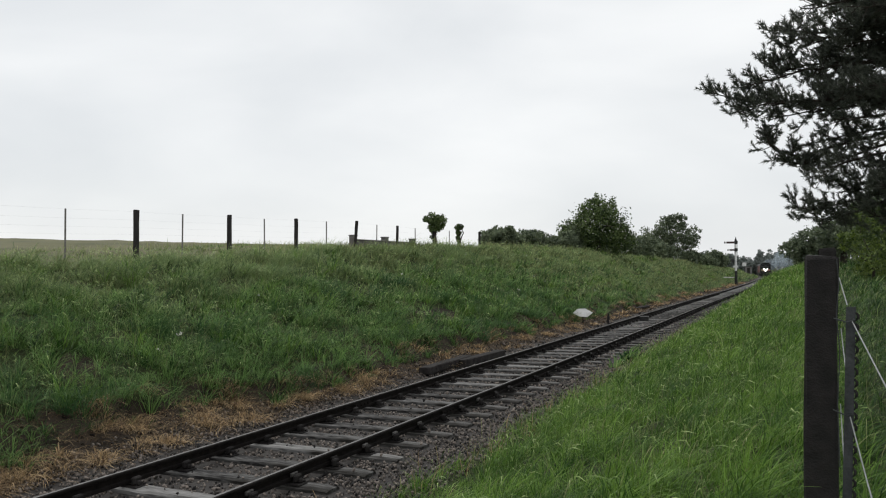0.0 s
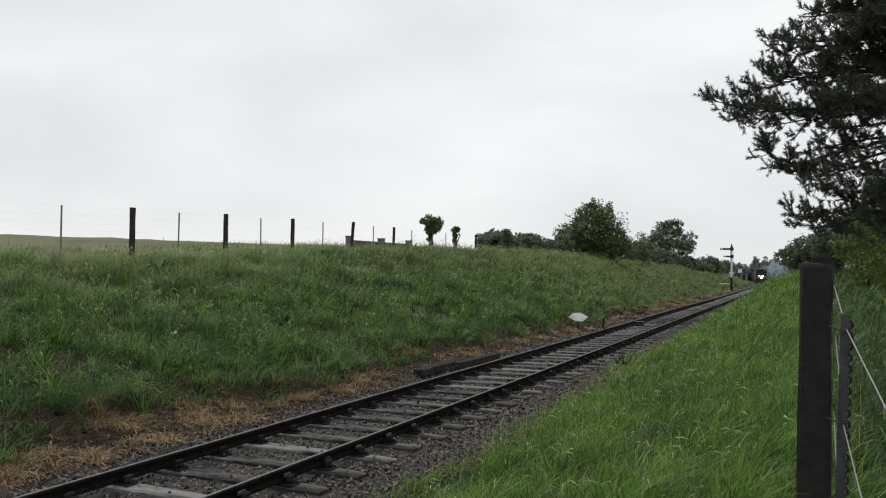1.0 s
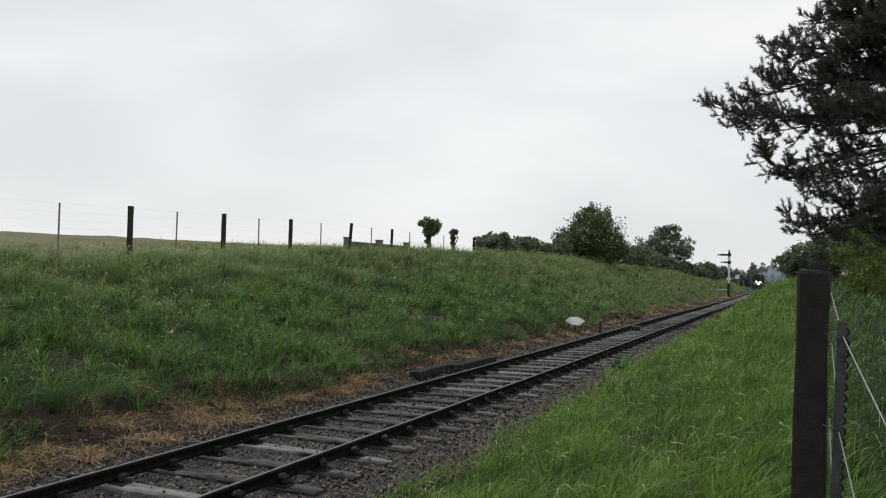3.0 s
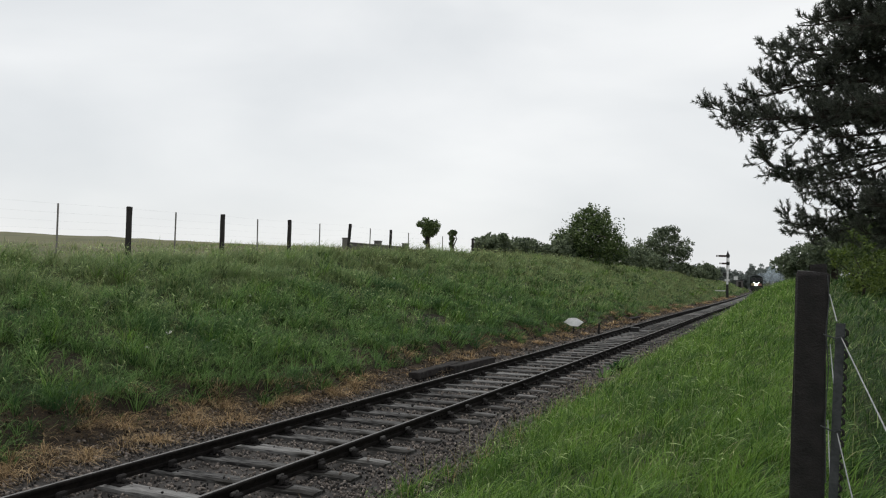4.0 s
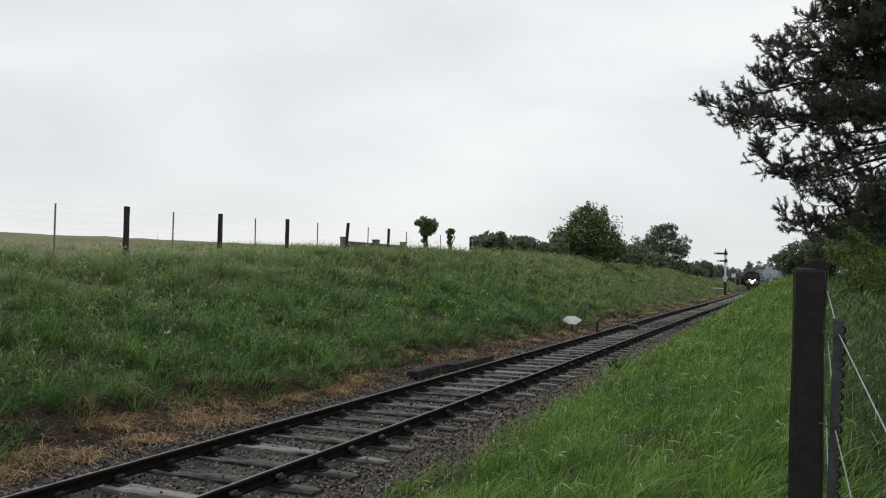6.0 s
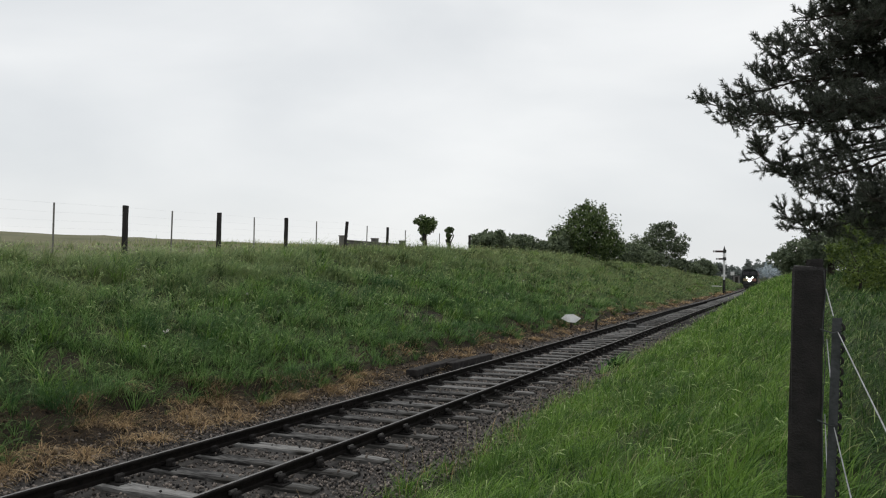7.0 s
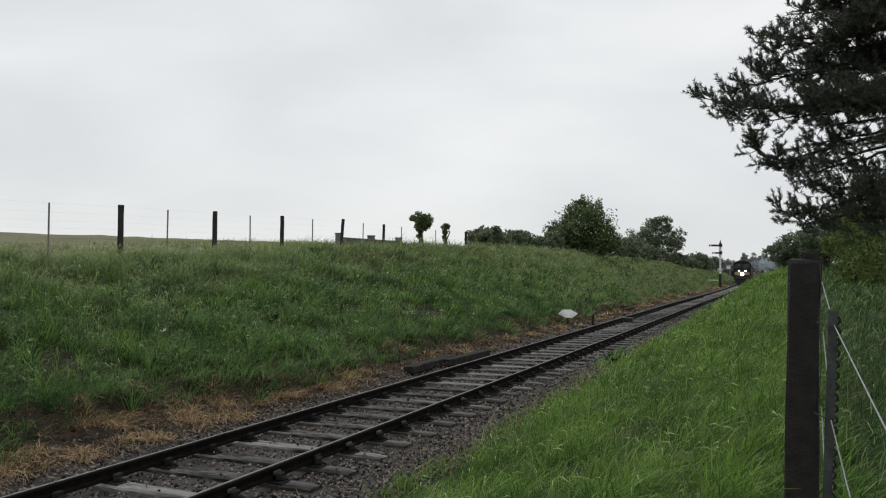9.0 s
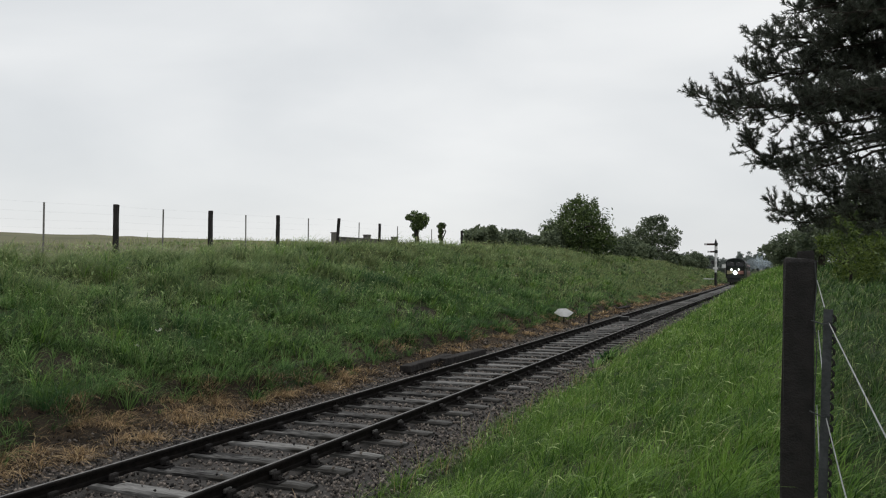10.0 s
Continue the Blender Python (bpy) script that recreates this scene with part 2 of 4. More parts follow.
    return (np.interp(y - 14, far, off) + np.interp(y, far, off) + np.interp(y + 14, far, off)) / 3


def fall(y):
    """The falling grade of the line."""
    y = np.asarray(y, float)
    return -0.006 * np.clip(y - 50, 0, 300)


PHASE = np.random.default_rng(3).uniform(0, 6.28, (12, 2))


def bumps(x, y, size):
    z = np.zeros(np.broadcast(x, y).shape)
    for i in range(6):
        a = 1.1 * i + 0.4
        k = (1 + 0.37 * i) / size
        z = z + np.sin((np.cos(a) * x + np.sin(a) * y) * k * 2.2 + PHASE[i, 0]) * np.sin((np.sin(a * 1.7) * x - np.cos(a * 1.7) * y) * k * 1.6 + PHASE[i, 1])
    return z / 6


def crest(y):
    return np.interp(y, [-40, 8, 14, 18, 24, 32, 45, 70, 105, 150, 200, 300], [2.0, 2.02, 2.09, 2.21, 2.52, 2.82, 3.04, 3.02, 3.0, 2.7, 2.3, 1.6])


def bare_patch(u, y):
    """One inside the two worn patches of earth on the slope."""
    d = np.minimum(((u + 4.0 + 0.4 * (y - 8.9)) / 0.5) ** 2 + ((y - 8.9) / 0.5) ** 2, ((u + 3.85) / 0.42) ** 2 + ((y - 21.5) / 1.5) ** 2)
    return d + 0.5 * bumps(u * 2, y * 2, 0.8) < 0.75


def foot(y):
    """Where the grassy slope ends above the bare strip."""
    return np.interp(y, [5, 6.5, 8, 9.8, 11, 13, 17, 24, 45], [-2.3, -2.35, -2.75, -2.95, -2.25, -2.1, -2.6, -2.5, -2.45])


def ground(x, y):
    x, y = np.asarray(x, float), np.asarray(y, float)
    u = x - bend(y)
    h = crest(y)
    # cutting side across the line: brown strip, slope, field
    strip = -0.24 + 0.30 * np.clip((-u - 1.5) / 1.3, 0, 1)
    t = np.clip((-u - 2.8) / 6.0, 0, 1)
    step = np.clip((foot(y) - u - 0.45 * bumps(x * 2 + 3, y, 1.5)) / 0.22, 0, 1) * np.interp(y, [4, 7, 40, 80], [0.12, 0.2, 0.2, 0.0])
    slope = (h - 0.26) * t * (1.22 - 0.22 * t) + step + 0.2 * t * (1 - step / 0.2)
    rise = np.interp(y, [-40, 25, 60, 120], [0.036, 0.034, 0.018, 0.0])
    field = rise * np.clip(-u - 8.8, 0, 42) + 0.004 * np.clip(-u - 50.8, 0, 400)
    left = strip + slope + field
    # near side: verge and bank that steepens further on
    e = np.interp(y, [-40, 8, 9.3, 12, 16, 24, 39, 52, 66, 120, 200], [-0.2, -0.2, -0.14, -0.06, 0.04, 0.16, 0.28, 0.52, 0.85, 1.0, 0.8])
    z5 = np.interp(y, [-40, 0, 5, 10, 16, 24, 39, 52, 66, 100, 200], [0.5, 0.55, 0.72, 0.78, 0.86, 1.1, 1.7, 2.0, 2.2, 2.5, 2.0])
    w = np.clip((u - 2.6) / 3.2, 0, 1)
    right = -0.24 + (e + 0.24) * np.clip((u - 1.75) / 0.85, 0, 1) + (z5 - e) * np.power(w, 0.85) + 0.05 * np.clip(u - 5.8, 0, 12)
    z = np.where(u < 0, left, right) + fall(y) + 0.015 * np.clip((1.6 - np.abs(u)) / 0.3, 0, 1)
    off = np.clip((np.abs(u) - 1.9) / 1.5, 0, 1)
    return z + off * (0.10 * bumps(x, y, 1.6) + 0.10 * bumps(x + 9, y - 4, 4.5) * np.clip((-u - 2.5) / 2, 0, 1))


def on_ground(x, y):
    return float(ground(x, y))


def track_pose(y):
    a = float(bend(y + 0.5) - bend(y - 0.5))
    g = float(fall(y + 0.5) - fall(y - 0.5))
    return pose(float(bend(y)), y, float(fall(y)), math.degrees(math.atan(g)), 0, -math.degrees(math.atan(a)))


# ------------------------------------------------------------------ ground
def make_ground():
    us = np.unique(np.concatenate([np.linspace(-3000, -300, 10), np.linspace(-300, -60, 14), np.linspace(-60, -14, 30), np.linspace(-14, -1, 74), np.linspace(-1, 1.2, 6), np.linspace(1.2, 8, 56), np.linspace(8, 30, 18), np.linspace(30, 300, 10), np.linspace(300, 3000, 8)]))
    ys = np.unique(np.concatenate([np.linspace(-800, -40, 8), np.linspace(-40, 4, 20), np.linspace(4, 40, 130), np.linspace(40, 120, 72), np.linspace(120, 320, 34), np.linspace(320, 900, 20), np.linspace(900, 4000, 12)]))
    U, Y = np.meshgrid(us, ys)
    X = U + bend(Y)
    Z = ground(X, Y)
    nx, ny = len(us), len(ys)
    verts = np.stack([X, Y, Z], -1).reshape(-1, 3)
    i = (np.arange(ny - 1)[:, None] * nx + np.arange(nx - 1)[None, :]).ravel()
    tris = np.concatenate([np.stack([i, i + 1, i + nx + 1], 1), np.stack([i, i + nx + 1, i + nx], 1)])
    me = fast_mesh("ground", verts, tris, M_BANK, True)
    for m in (M_FIELD, M_DRY, M_GRIT):
        me.materials.append(m)
    cu, cy = U.reshape(-1)[tris].mean(1), Y.reshape(-1)[tris].mean(1)
    wob = 0.35 * bumps(cu * 3, cy, 1.3)
    zone = np.zeros(len(tris), np.int32)
    zone[(cu < -9.5) | (cu > 9)] = 1
    zone[(cu < -1.75 - 0.3 * wob) & (cu > -3.0 + wob)] = 2
    zone[bare_patch(cu, cy)] = 2
    zone[(cu >= -1.75 - 0.3 * wob) & (cu < 1.95 + 0.5 * wob)] = 3
    me.polygons.foreach_set("material_index", zone)
    return tagged(new("ground", me), "grassy railway cutting with bare brown strip beside ballast", "ground", kind="structure")


make_ground()


# ------------------------------------------------------------------ railway line
def rail_outline():
    side = [(0.036, -0.012), (0.034, -0.036), (0.011, -0.050), (0.010, -0.098), (0.032, -0.108), (0.033, -0.138), (0.026, -0.145)]
    return [(-0.017, 0.0), (0.017, 0.0), (0.031, -0.006)] + side + [(-a, b) for a, b in side[::-1]] + [(-0.031, -0.006)]


def swept(outline, x0, ys):
    verts, faces = [], []
    n = len(outline)
    for y in ys:
        m = track_pose(float(y))
        verts += [m @ Vector((x0 + a, 0, b)) for a, b in outline]
    for i in range(len(ys) - 1):
        for k in range(n):
            faces.append((i * n + k, i * n + (k + 1) % n, (i + 1) * n + (k + 1) % n, (i + 1) * n + k))
    faces.append(tuple(range(n)))
    faces.append(tuple(range((len(ys) - 1) * n, len(ys) * n))[::-1])
    return verts, faces


PITCH, FIRST = 0.767, 7.44 - 12 * 0.767
track = tagged(new("railway_track"), "single railway track on weathered wooden sleepers and ballast", "railway track", kind="structure")
rail_ys = np.concatenate([np.arange(-12, 60, 4.0), np.arange(60, 420, 6.0)])
for side in (-1, 1):
    v, f = swept(rail_outline(), side * 0.7525, rail_ys)
    me = mesh_from("rail", v, f, M_RAIL)
    me.materials.append(M_HEAD)
    bmr = bmesh.new()
    bmr.from_mesh(me)
    bmesh.ops.recalc_face_normals(bmr, faces=bmr.faces)
    bmr.faces.ensure_lookup_table()
    for p in bmr.faces:
        p.material_index = 1 if len(p.verts) == 4 and p.index % len(rail_outline()) == 0 else 0
    bmr.to_mesh(me)
    bmr.free()
    tagged(shared("rail", me, track), "black rusty rail with worn bright top")


def sleeper_mesh(seed, nx=16, ny=9):
    """A worn timber: a closed block whose top is cracked along the grain and rounded at the arrises."""
    r = random.Random(seed)
    cracks = {r.randrange(1, ny - 1): (r.uniform(0, 0.6), r.uniform(0.5, 1)) for _ in range(2)}
    verts, faces = [], []
    for i in range(nx + 1):
        x = -1.295 + 2.59 * i / nx
        end = r.uniform(-0.02, 0.015) if i in (0, nx) else 0
        for j in range(ny + 1):
            y = -0.125 + 0.25 * j / ny + r.uniform(-0.006, 0.006)
            z = 0.065 - (0.014 if j in (0, ny) else 0) - r.uniform(0, 0.006) - (0.012 if i in (0, nx) else 0)
            if j in cracks and cracks[j][0] < i / nx < cracks[j][1]:
                z -= 0.02
            verts.append((x + end * (1 if i else -1), y, z))
    top = len(verts)
    for i in range(nx + 1):
        x = -1.295 + 2.59 * i / nx
        for y in (-0.125, 0.125):
            verts.append((x, y, -0.065))
    w = ny + 1
    for i in range(nx):
        for j in range(ny):
            faces.append((i * w + j, (i + 1) * w + j, (i + 1) * w + j + 1, i * w + j + 1))
        faces.append((top + 2 * i, top + 2 * i + 2, (i + 1) * w, i * w))
        faces.append((top + 2 * i + 3, top + 2 * i + 1, i * w + ny, (i + 1) * w + ny))
        faces.append((top + 2 * i + 1, top + 2 * i + 3, top + 2 * i + 2, top + 2 * i))
    faces.append(tuple([top + 1, top] + list(range(w)))[:])
    faces.append(tuple([top + 2 * nx, top + 2 * nx + 1] + [nx * w + j for j in range(ny, -1, -1)]))
    return mesh_from("sleeper", verts, faces, M_SLEEPER)


def chair_mesh():
    bm = bmesh.new()
    box(bm, 0, 0, -0.172, 0.33, 0.17, 0.024, 0.006)
    for s in (-1, 1):
        box(bm, s * 0.088, 0, -0.112, 0.05, 0.12, 0.085, 0.015)
        box(bm, s * 0.125, 0, -0.135, 0.05, 0.05, 0.05, 0.012)
        disc(bm, (s * 0.145, 0.05 * s, -0.152), (0, 0, 1), 0.015, 0.022, 6)
    me = bpy.data.meshes.new("rail_chair")
    bm.to_mesh(me)
    bm.free()
    me.materials.append(M_CHAIR)
    return me


def key_mesh():
    bm = bmesh.new()
    box(bm, 0, 0, 0, 0.034, 0.12, 0.045, 0.008)
    me = bpy.data.meshes.new("key")
    bm.to_mesh(me)
    bm.free()
    me.materials.append(M_KEY)
    return me


def make_sleepers():
    kinds, plain = [sleeper_mesh(s) for s in range(8)], sleeper_mesh(20, 4, 4)
    chair, key = chair_mesh(), key_mesh()
    r = random.Random(5)
    for k in range(290):
        y = FIRST + PITCH * k
        m = track_pose(y) @ pose(r.uniform(-0.03, 0.03), r.uniform(-0.02, 0.02), -0.236 + r.uniform(-0.008, 0.004), 0, r.uniform(-0.3, 0.3), r.uniform(-0.8, 0.8))
        s = shared("sleeper", kinds[r.randrange(8)] if k < 120 else plain, track, m)
        if k < 95:
            for side in (-1, 1):
                shared("rail_chair", chair, s, m.inverted() @ track_pose(y) @ pose(side * 0.7525, 0, 0))
                if r.random() < 0.93:
                    shared("key", key, s, m.inverted() @ track_pose(y) @ pose(side * (0.7525 + 0.044), r.uniform(-0.05, 0.05), -0.078, 0, 0, side * 2))


make_sleepers()


# ------------------------------------------------------------------ ballast stones
def stone_shape(r):
    """A chipped stone: an icosahedron pushed about."""
    bm = bmesh.new()
    bmesh.ops.create_icosphere(bm, subdivisions=1, radius=1.0)
    v = np.array([p.co[:] for p in bm.verts])
    f = np.array([[p.index for p in q.verts] for q in bm.faces])
    bm.free()
    v = np.clip(v * r.uniform(0.6, 1.3, (len(v), 1)), -r.uniform(0.6, 0.9, 3), r.uniform(0.6, 0.95, 3)) * np.array([1.0, r.uniform(0.65, 0.95), r.uniform(0.5, 0.8)])
    return v, f


def make_ballast():
    r = np.random.default_rng(11)
    shapes = [stone_shape(r) for _ in range(12)]
    ballast = tagged(new("ballast"), "loose grey brown crushed stone ballast round the sleepers", "ballast", kind="structure")
    loose = []
    for v, f in shapes[:6]:
        loose.append(fast_mesh("stone", v * 0.032, f, M_STONE_ONE))
    V, F, n = [], [], 0
    count = 0
    for y0, y1, dens, size in ((4.5, 12, 390, 0.024), (12, 20, 185, 0.029), (20, 34, 62, 0.040), (34, 60, 14, 0.05)):
        number = int((y1 - y0) * 3.75 * dens)
        xs, ys = r.uniform(-1.8, 2.3, number), r.uniform(y0, y1, number)
        spill = r.random(number)
        xs = np.where((xs > 1.7) & (spill < 0.25), xs - 0.5, np.where((np.abs(xs) < 0.6) & (spill < 0.22), -1.65 - 0.65 * r.random(number) ** 1.5, xs))
        sleeper_near = np.abs(((ys - FIRST) / PITCH + 0.5) % 1 - 0.5) * PITCH
        zs = ground(xs + bend(ys), ys)
        for x, y, s, z in zip(xs, ys, sleeper_near, zs):
            if s < 0.165 and abs(x) < 1.36 and r.random() < 0.95:
                continue
            if min(abs(x - 0.7525), abs(x + 0.7525)) < 0.06:
                continue
            k = size * r.uniform(0.5, 1.0) ** 0.5 * r.choice([0.7, 1.0, 1.0, 1.5])
            m = Matrix.Translation((x + float(bend(y)), y, z + 0.3 * k + (0.07 if s < 0.13 and abs(x) < 1.29 else 0.008 if abs(x) > 0.75 else 0.0))) @ Euler(r.uniform(0, 6, 3)).to_matrix().to_4x4()
            if count < 300 and 8 < y < 10.5 and x > 1.2:
                m = m @ Matrix.Scale(k / 0.032, 4)
                shared("stone", loose[r.integers(6)], ballast, m)
                count += 1
                continue
            v, f = shapes[r.integers(12)]
            a = np.array(m.to_3x3())
            V.append(v * k @ a.T + np.array(m.translation))
            F.append(f + n)
            n += len(v)
    ob = shared("stones", fast_mesh("stones", np.concatenate(V), np.concatenate(F), M_STONE), ballast)
    tagged(ob, kind="stuff")


make_ballast()


# ------------------------------------------------------------------ grass
def blades(name, x, y, height, width, lean, material, label, droop=1.0, lift=0.0, tuft=0, spread=0.05, sway=(0.35, -0.15)):
    """Tapering blades rooted on the ground, that arch over and nod at the tip; in tufts they fan out from their centre. Coarse ones have fewer joints."""
    ld = None
    if tuft:
        n = len(x) * tuft
        ld = rng.uniform(0, 2 * np.pi, n)
        far = np.abs(rng.normal(0, spread, n))
        height = np.repeat(np.broadcast_to(height, x.shape) * rng.uniform(0.65, 1.35, len(x)), tuft)
        x, y = np.repeat(x, tuft) + np.cos(ld) * far, np.repeat(y, tuft) + np.sin(ld) * far
    n = len(x)
    if ld is None:
        ld = rng.uniform(0, 2 * np.pi, n)
    z = ground(x, y) - 0.02 + lift
    a = ld + np.pi / 2 + rng.normal(0, 0.6, n)
    h = height * rng.uniform(0.5, 1.3, n)
    w = width * rng.uniform(0.6, 1.4, n)
    reach = lean * rng.uniform(0.35, 1.35, n)
    lx, ly = np.cos(ld) * reach * h + sway[0] * lean * h, np.sin(ld) * reach * h + sway[1] * lean * h
    nod = np.clip(0.36 * reach * droop * rng.uniform(0.6, 1.5, n), 0.05, 0.85)
    side = np.stack([np.cos(a) * w / 2, np.sin(a) * w / 2, np.zeros(n)], 1)
    base = np.stack([x, y, z], 1)
    joints = (0.0, 0.42, 0.76) if width < 0.0125 else (0.0, 0.6)
    rows, k = [], len(joints)
    for q in joints + (1.0,):
        p = base + np.stack([lx * 1.1 * q ** 1.9, ly * 1.1 * q ** 1.9, 1.12 * h * (q - nod * q ** 3.2)], 1)
        rows += [p] if q == 1.0 else [p - side * (1 - 0.35 * q), p + side * (1 - 0.35 * q)]
    V = np.stack(rows, 1).reshape(-1, 3)
    i = np.arange(n) * (2 * k + 1)
    tris = []
    for q in range(k - 1):
        tris += [np.stack([i + 2 * q, i + 2 * q + 1, i + 2 * q + 3], 1), np.stack([i + 2 * q, i + 2 * q + 3, i + 2 * q + 2], 1)]
    tris.append(np.stack([i + 2 * k - 2, i + 2 * k - 1, i + 2 * k], 1))
    F = np.stack(tris, 1).reshape(-1, 3)
    return tagged(new(name, fast_mesh(name, V, F, material)), label, "grass", kind="stuff")


def seed_stems(name, x, y, height, width, material, label):
    """Thin stems that bend over under a loose nodding head."""
    n = len(x)
    z = ground(x, y) - 0.02
    a = rng.uniform(0, 2 * np.pi, n)
    h = height * rng.uniform(0.7, 1.3, n)
    way = np.stack([np.cos(a) + 0.5, np.sin(a) - 0.2, np.zeros(n)], 1)
    up = np.array([0, 0, 1.0])
    b = a + rng.normal(np.pi / 2, 0.5, n)
    side = np.stack([np.cos(b), np.sin(b), np.zeros(n)], 1) * (width * rng.uniform(0.7, 1.3, n))[:, None]
    base = np.stack([x, y, z], 1)
    top = base + way * (0.16 * h)[:, None] + up * h[:, None]
    mid = top + way * (0.12 * h)[:, None] + up * (0.03 * h)[:, None]
    tip = top + way * (0.26 * h * rng.uniform(0.7, 1.3, n))[:, None] - up * (0.10 * h * rng.uniform(-0.3, 1.6, n))[:, None]
    V = np.stack([base - side * 0.25, base + side * 0.25, top, mid - side, mid + side + up * width, tip], 1).reshape(-1, 3)
    i = np.arange(n) * 6
    F = np.stack([np.stack([i, i + 1, i + 2], 1), np.stack([i + 2, i + 3, i + 4], 1), np.stack([i + 3, i + 5, i + 4], 1)], 1).reshape(-1, 3)
    return tagged(new(name, fast_mesh(name, V, F, material)), label, "grass", kind="stuff")


def scatter(u0, u1, y0, y1, density, keep=None):
    n = int((u1 - u0) * (y1 - y0) * density)
    u, y = rng.uniform(u0, u1, n), rng.uniform(y0, y1, n)
    if keep is not None:
        k = rng.random(n) < keep(u, y)
        u, y = u[k], y[k]
    return u + bend(y), y, u


def patchy(u, y, size=1.2):
    return bumps(u * 1.3 + 5, y, size)


def make_grass():
    def bank(u, y):
        edge = foot(y) + 0.05 + 0.7 * patchy(u * 2, y, 0.9)
        bare = bare_patch(u, y)
        return np.where(u < edge, np.where(bare, 0.04, np.clip(0.65 + 1.2 * patchy(u, y, 0.7), 0.25, 1)), 0.0)
    # Pale seeding grass high up; more of it further off also paints haze.
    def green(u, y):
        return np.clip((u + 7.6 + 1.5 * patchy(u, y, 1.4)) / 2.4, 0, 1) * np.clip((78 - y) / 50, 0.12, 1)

    def low(u, y):
        return bank(u, y) * green(u, y)

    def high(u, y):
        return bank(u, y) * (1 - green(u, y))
    for y0, y1, dens, h, w in ((4.5, 12, 56, 0.28, 0.0070), (12, 20, 36, 0.29, 0.0095), (20, 34, 25, 0.30, 0.0145), (34, 60, 13, 0.26, 0.023), (60, 120, 4.2, 0.26, 0.05), (120, 260, 0.9, 0.3, 0.11)):
        k = 26
        for name, keep, mat, lbl in (("bank_grass", low, M_GRASS, "long uneven green grass on the cutting slope"), ("pale_bank_grass", high, M_MEADOW, "paler drying meadow grass high on the slope, also painting haze further off")):
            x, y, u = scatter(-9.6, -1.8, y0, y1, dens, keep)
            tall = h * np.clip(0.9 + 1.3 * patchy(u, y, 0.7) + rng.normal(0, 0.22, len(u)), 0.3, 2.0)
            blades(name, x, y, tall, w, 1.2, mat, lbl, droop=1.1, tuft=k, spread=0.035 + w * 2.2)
        x, y, u = scatter(-9.6, -3.0, y0, y1, dens * (1.0 if y0 < 30 else 3.0), bank)
        blades("seeding_grass", x, y, h * 1.6, w * 0.5, 0.7, M_SEED, "pale seeding grass stems on the slope")
        x, y, u = scatter(-9.4, -2.9, y0, y1, dens * 0.16, lambda a, b: bank(a, b) * np.clip(patchy(a + 3, b, 1.7) * 3, 0, 1))
        blades("coarse_grass", x, y, h * 1.35, w * 1.2, 0.9, M_LUSH, "coarse bright grass tussocks on the slope", tuft=30, spread=0.07 + w * 2.2)
    for y0, y1, dens, h, w in ((4.5, 12, 105, 0.34, 0.0050), (12, 20, 60, 0.36, 0.0065), (20, 36, 30, 0.38, 0.010), (36, 70, 8, 0.40, 0.018)):
        x, y, u = scatter(-9.6, -2.8, y0, y1, dens, lambda a, b: bank(a, b) * np.clip(0.55 + 1.3 * patchy(a + 7, b, 1.3), 0.1, 1))
        seed_stems("nodding_grass", x, y, h, w, M_TIP, "pale nodding grass heads over the slope")
        x, y, u = scatter(2.0, 8.5, y0 - 1.5, y1, dens * 0.28, lambda a, b: np.clip((a - 1.9) * 1.2, 0, 1) * np.clip((7.5 - a) / 3.5, 0.25, 1) * np.clip(0.5 + 1.4 * patchy(a + 2, b, 0.9), 0.08, 1))
        seed_stems("nodding_grass", x, y, h * 0.9, w * 0.9, M_TIP, "pale nodding grass heads over the near verge")
    # crest and field edge, in seed
    for y0, y1, dens, h, w in ((2, 22, 9, 0.24, 0.012), (22, 50, 7, 0.26, 0.02), (50, 120, 2, 0.36, 0.05)):
        x, y, u = scatter(-18, -8.8, y0, y1, dens * 0.34)
        blades("field_edge_grass", x, y, h * 0.5, w, 0.8, M_MEADOW, "meadow grass along the field edge", tuft=12, spread=0.1)
        x, y, u = scatter(-19, -7.2, y0, y1, dens * 1.9)
        blades("meadow_seed_heads", x, y, h * 0.85, w * 0.6, 0.5, M_SEED, "brownish meadow grass in seed above the slope")
    x, y, u = scatter(-10.4, -8.4, 12, 44, 3.0)
    blades("tall_stems", x, y, 0.42, 0.012, 0.4, M_SEED, "tall thin seeding stems along the crest")
    # near verge
    def verge(u, y):
        edge = 1.98 + 0.30 * patchy(u, y, 0.8)
        return np.where(u > edge, np.clip((u - edge) * 1.3 + 0.2, 0.1, 1) * np.clip(0.75 + 0.8 * patchy(u, y, 0.5), 0.3, 1), 0.0)
    x, y, u = scatter(1.9, 9, -7, 2.4, 7, lambda a, b: np.where((a - 5.86) ** 2 + b ** 2 > 0.2, 1.0, 0.0))
    blades("verge_grass", x, y, 0.16, 0.014, 0.95, M_LUSH, "trodden green grass on the near verge", tuft=12, spread=0.08)
    for y0, y1, u1, dens, h, w in ((2.4, 7, 9, 95, 0.22, 0.0065), (7, 13, 9, 75, 0.22, 0.0062), (13, 22, 9.5, 38, 0.21, 0.0090), (22, 40, 10, 24, 0.21, 0.015), (40, 75, 11, 9, 0.23, 0.028), (75, 180, 12, 1.6, 0.27, 0.065)):
        x, y, u = scatter(6.15, u1, y0, y1, dens * 0.33, verge)
        blades("rank_grass", x, y, h * 1.25, w * 1.15, 1.0, M_RANK, "dark rank grass beyond the near fence, tree shade painted into its green", tuft=17, spread=0.05 + w * 2)
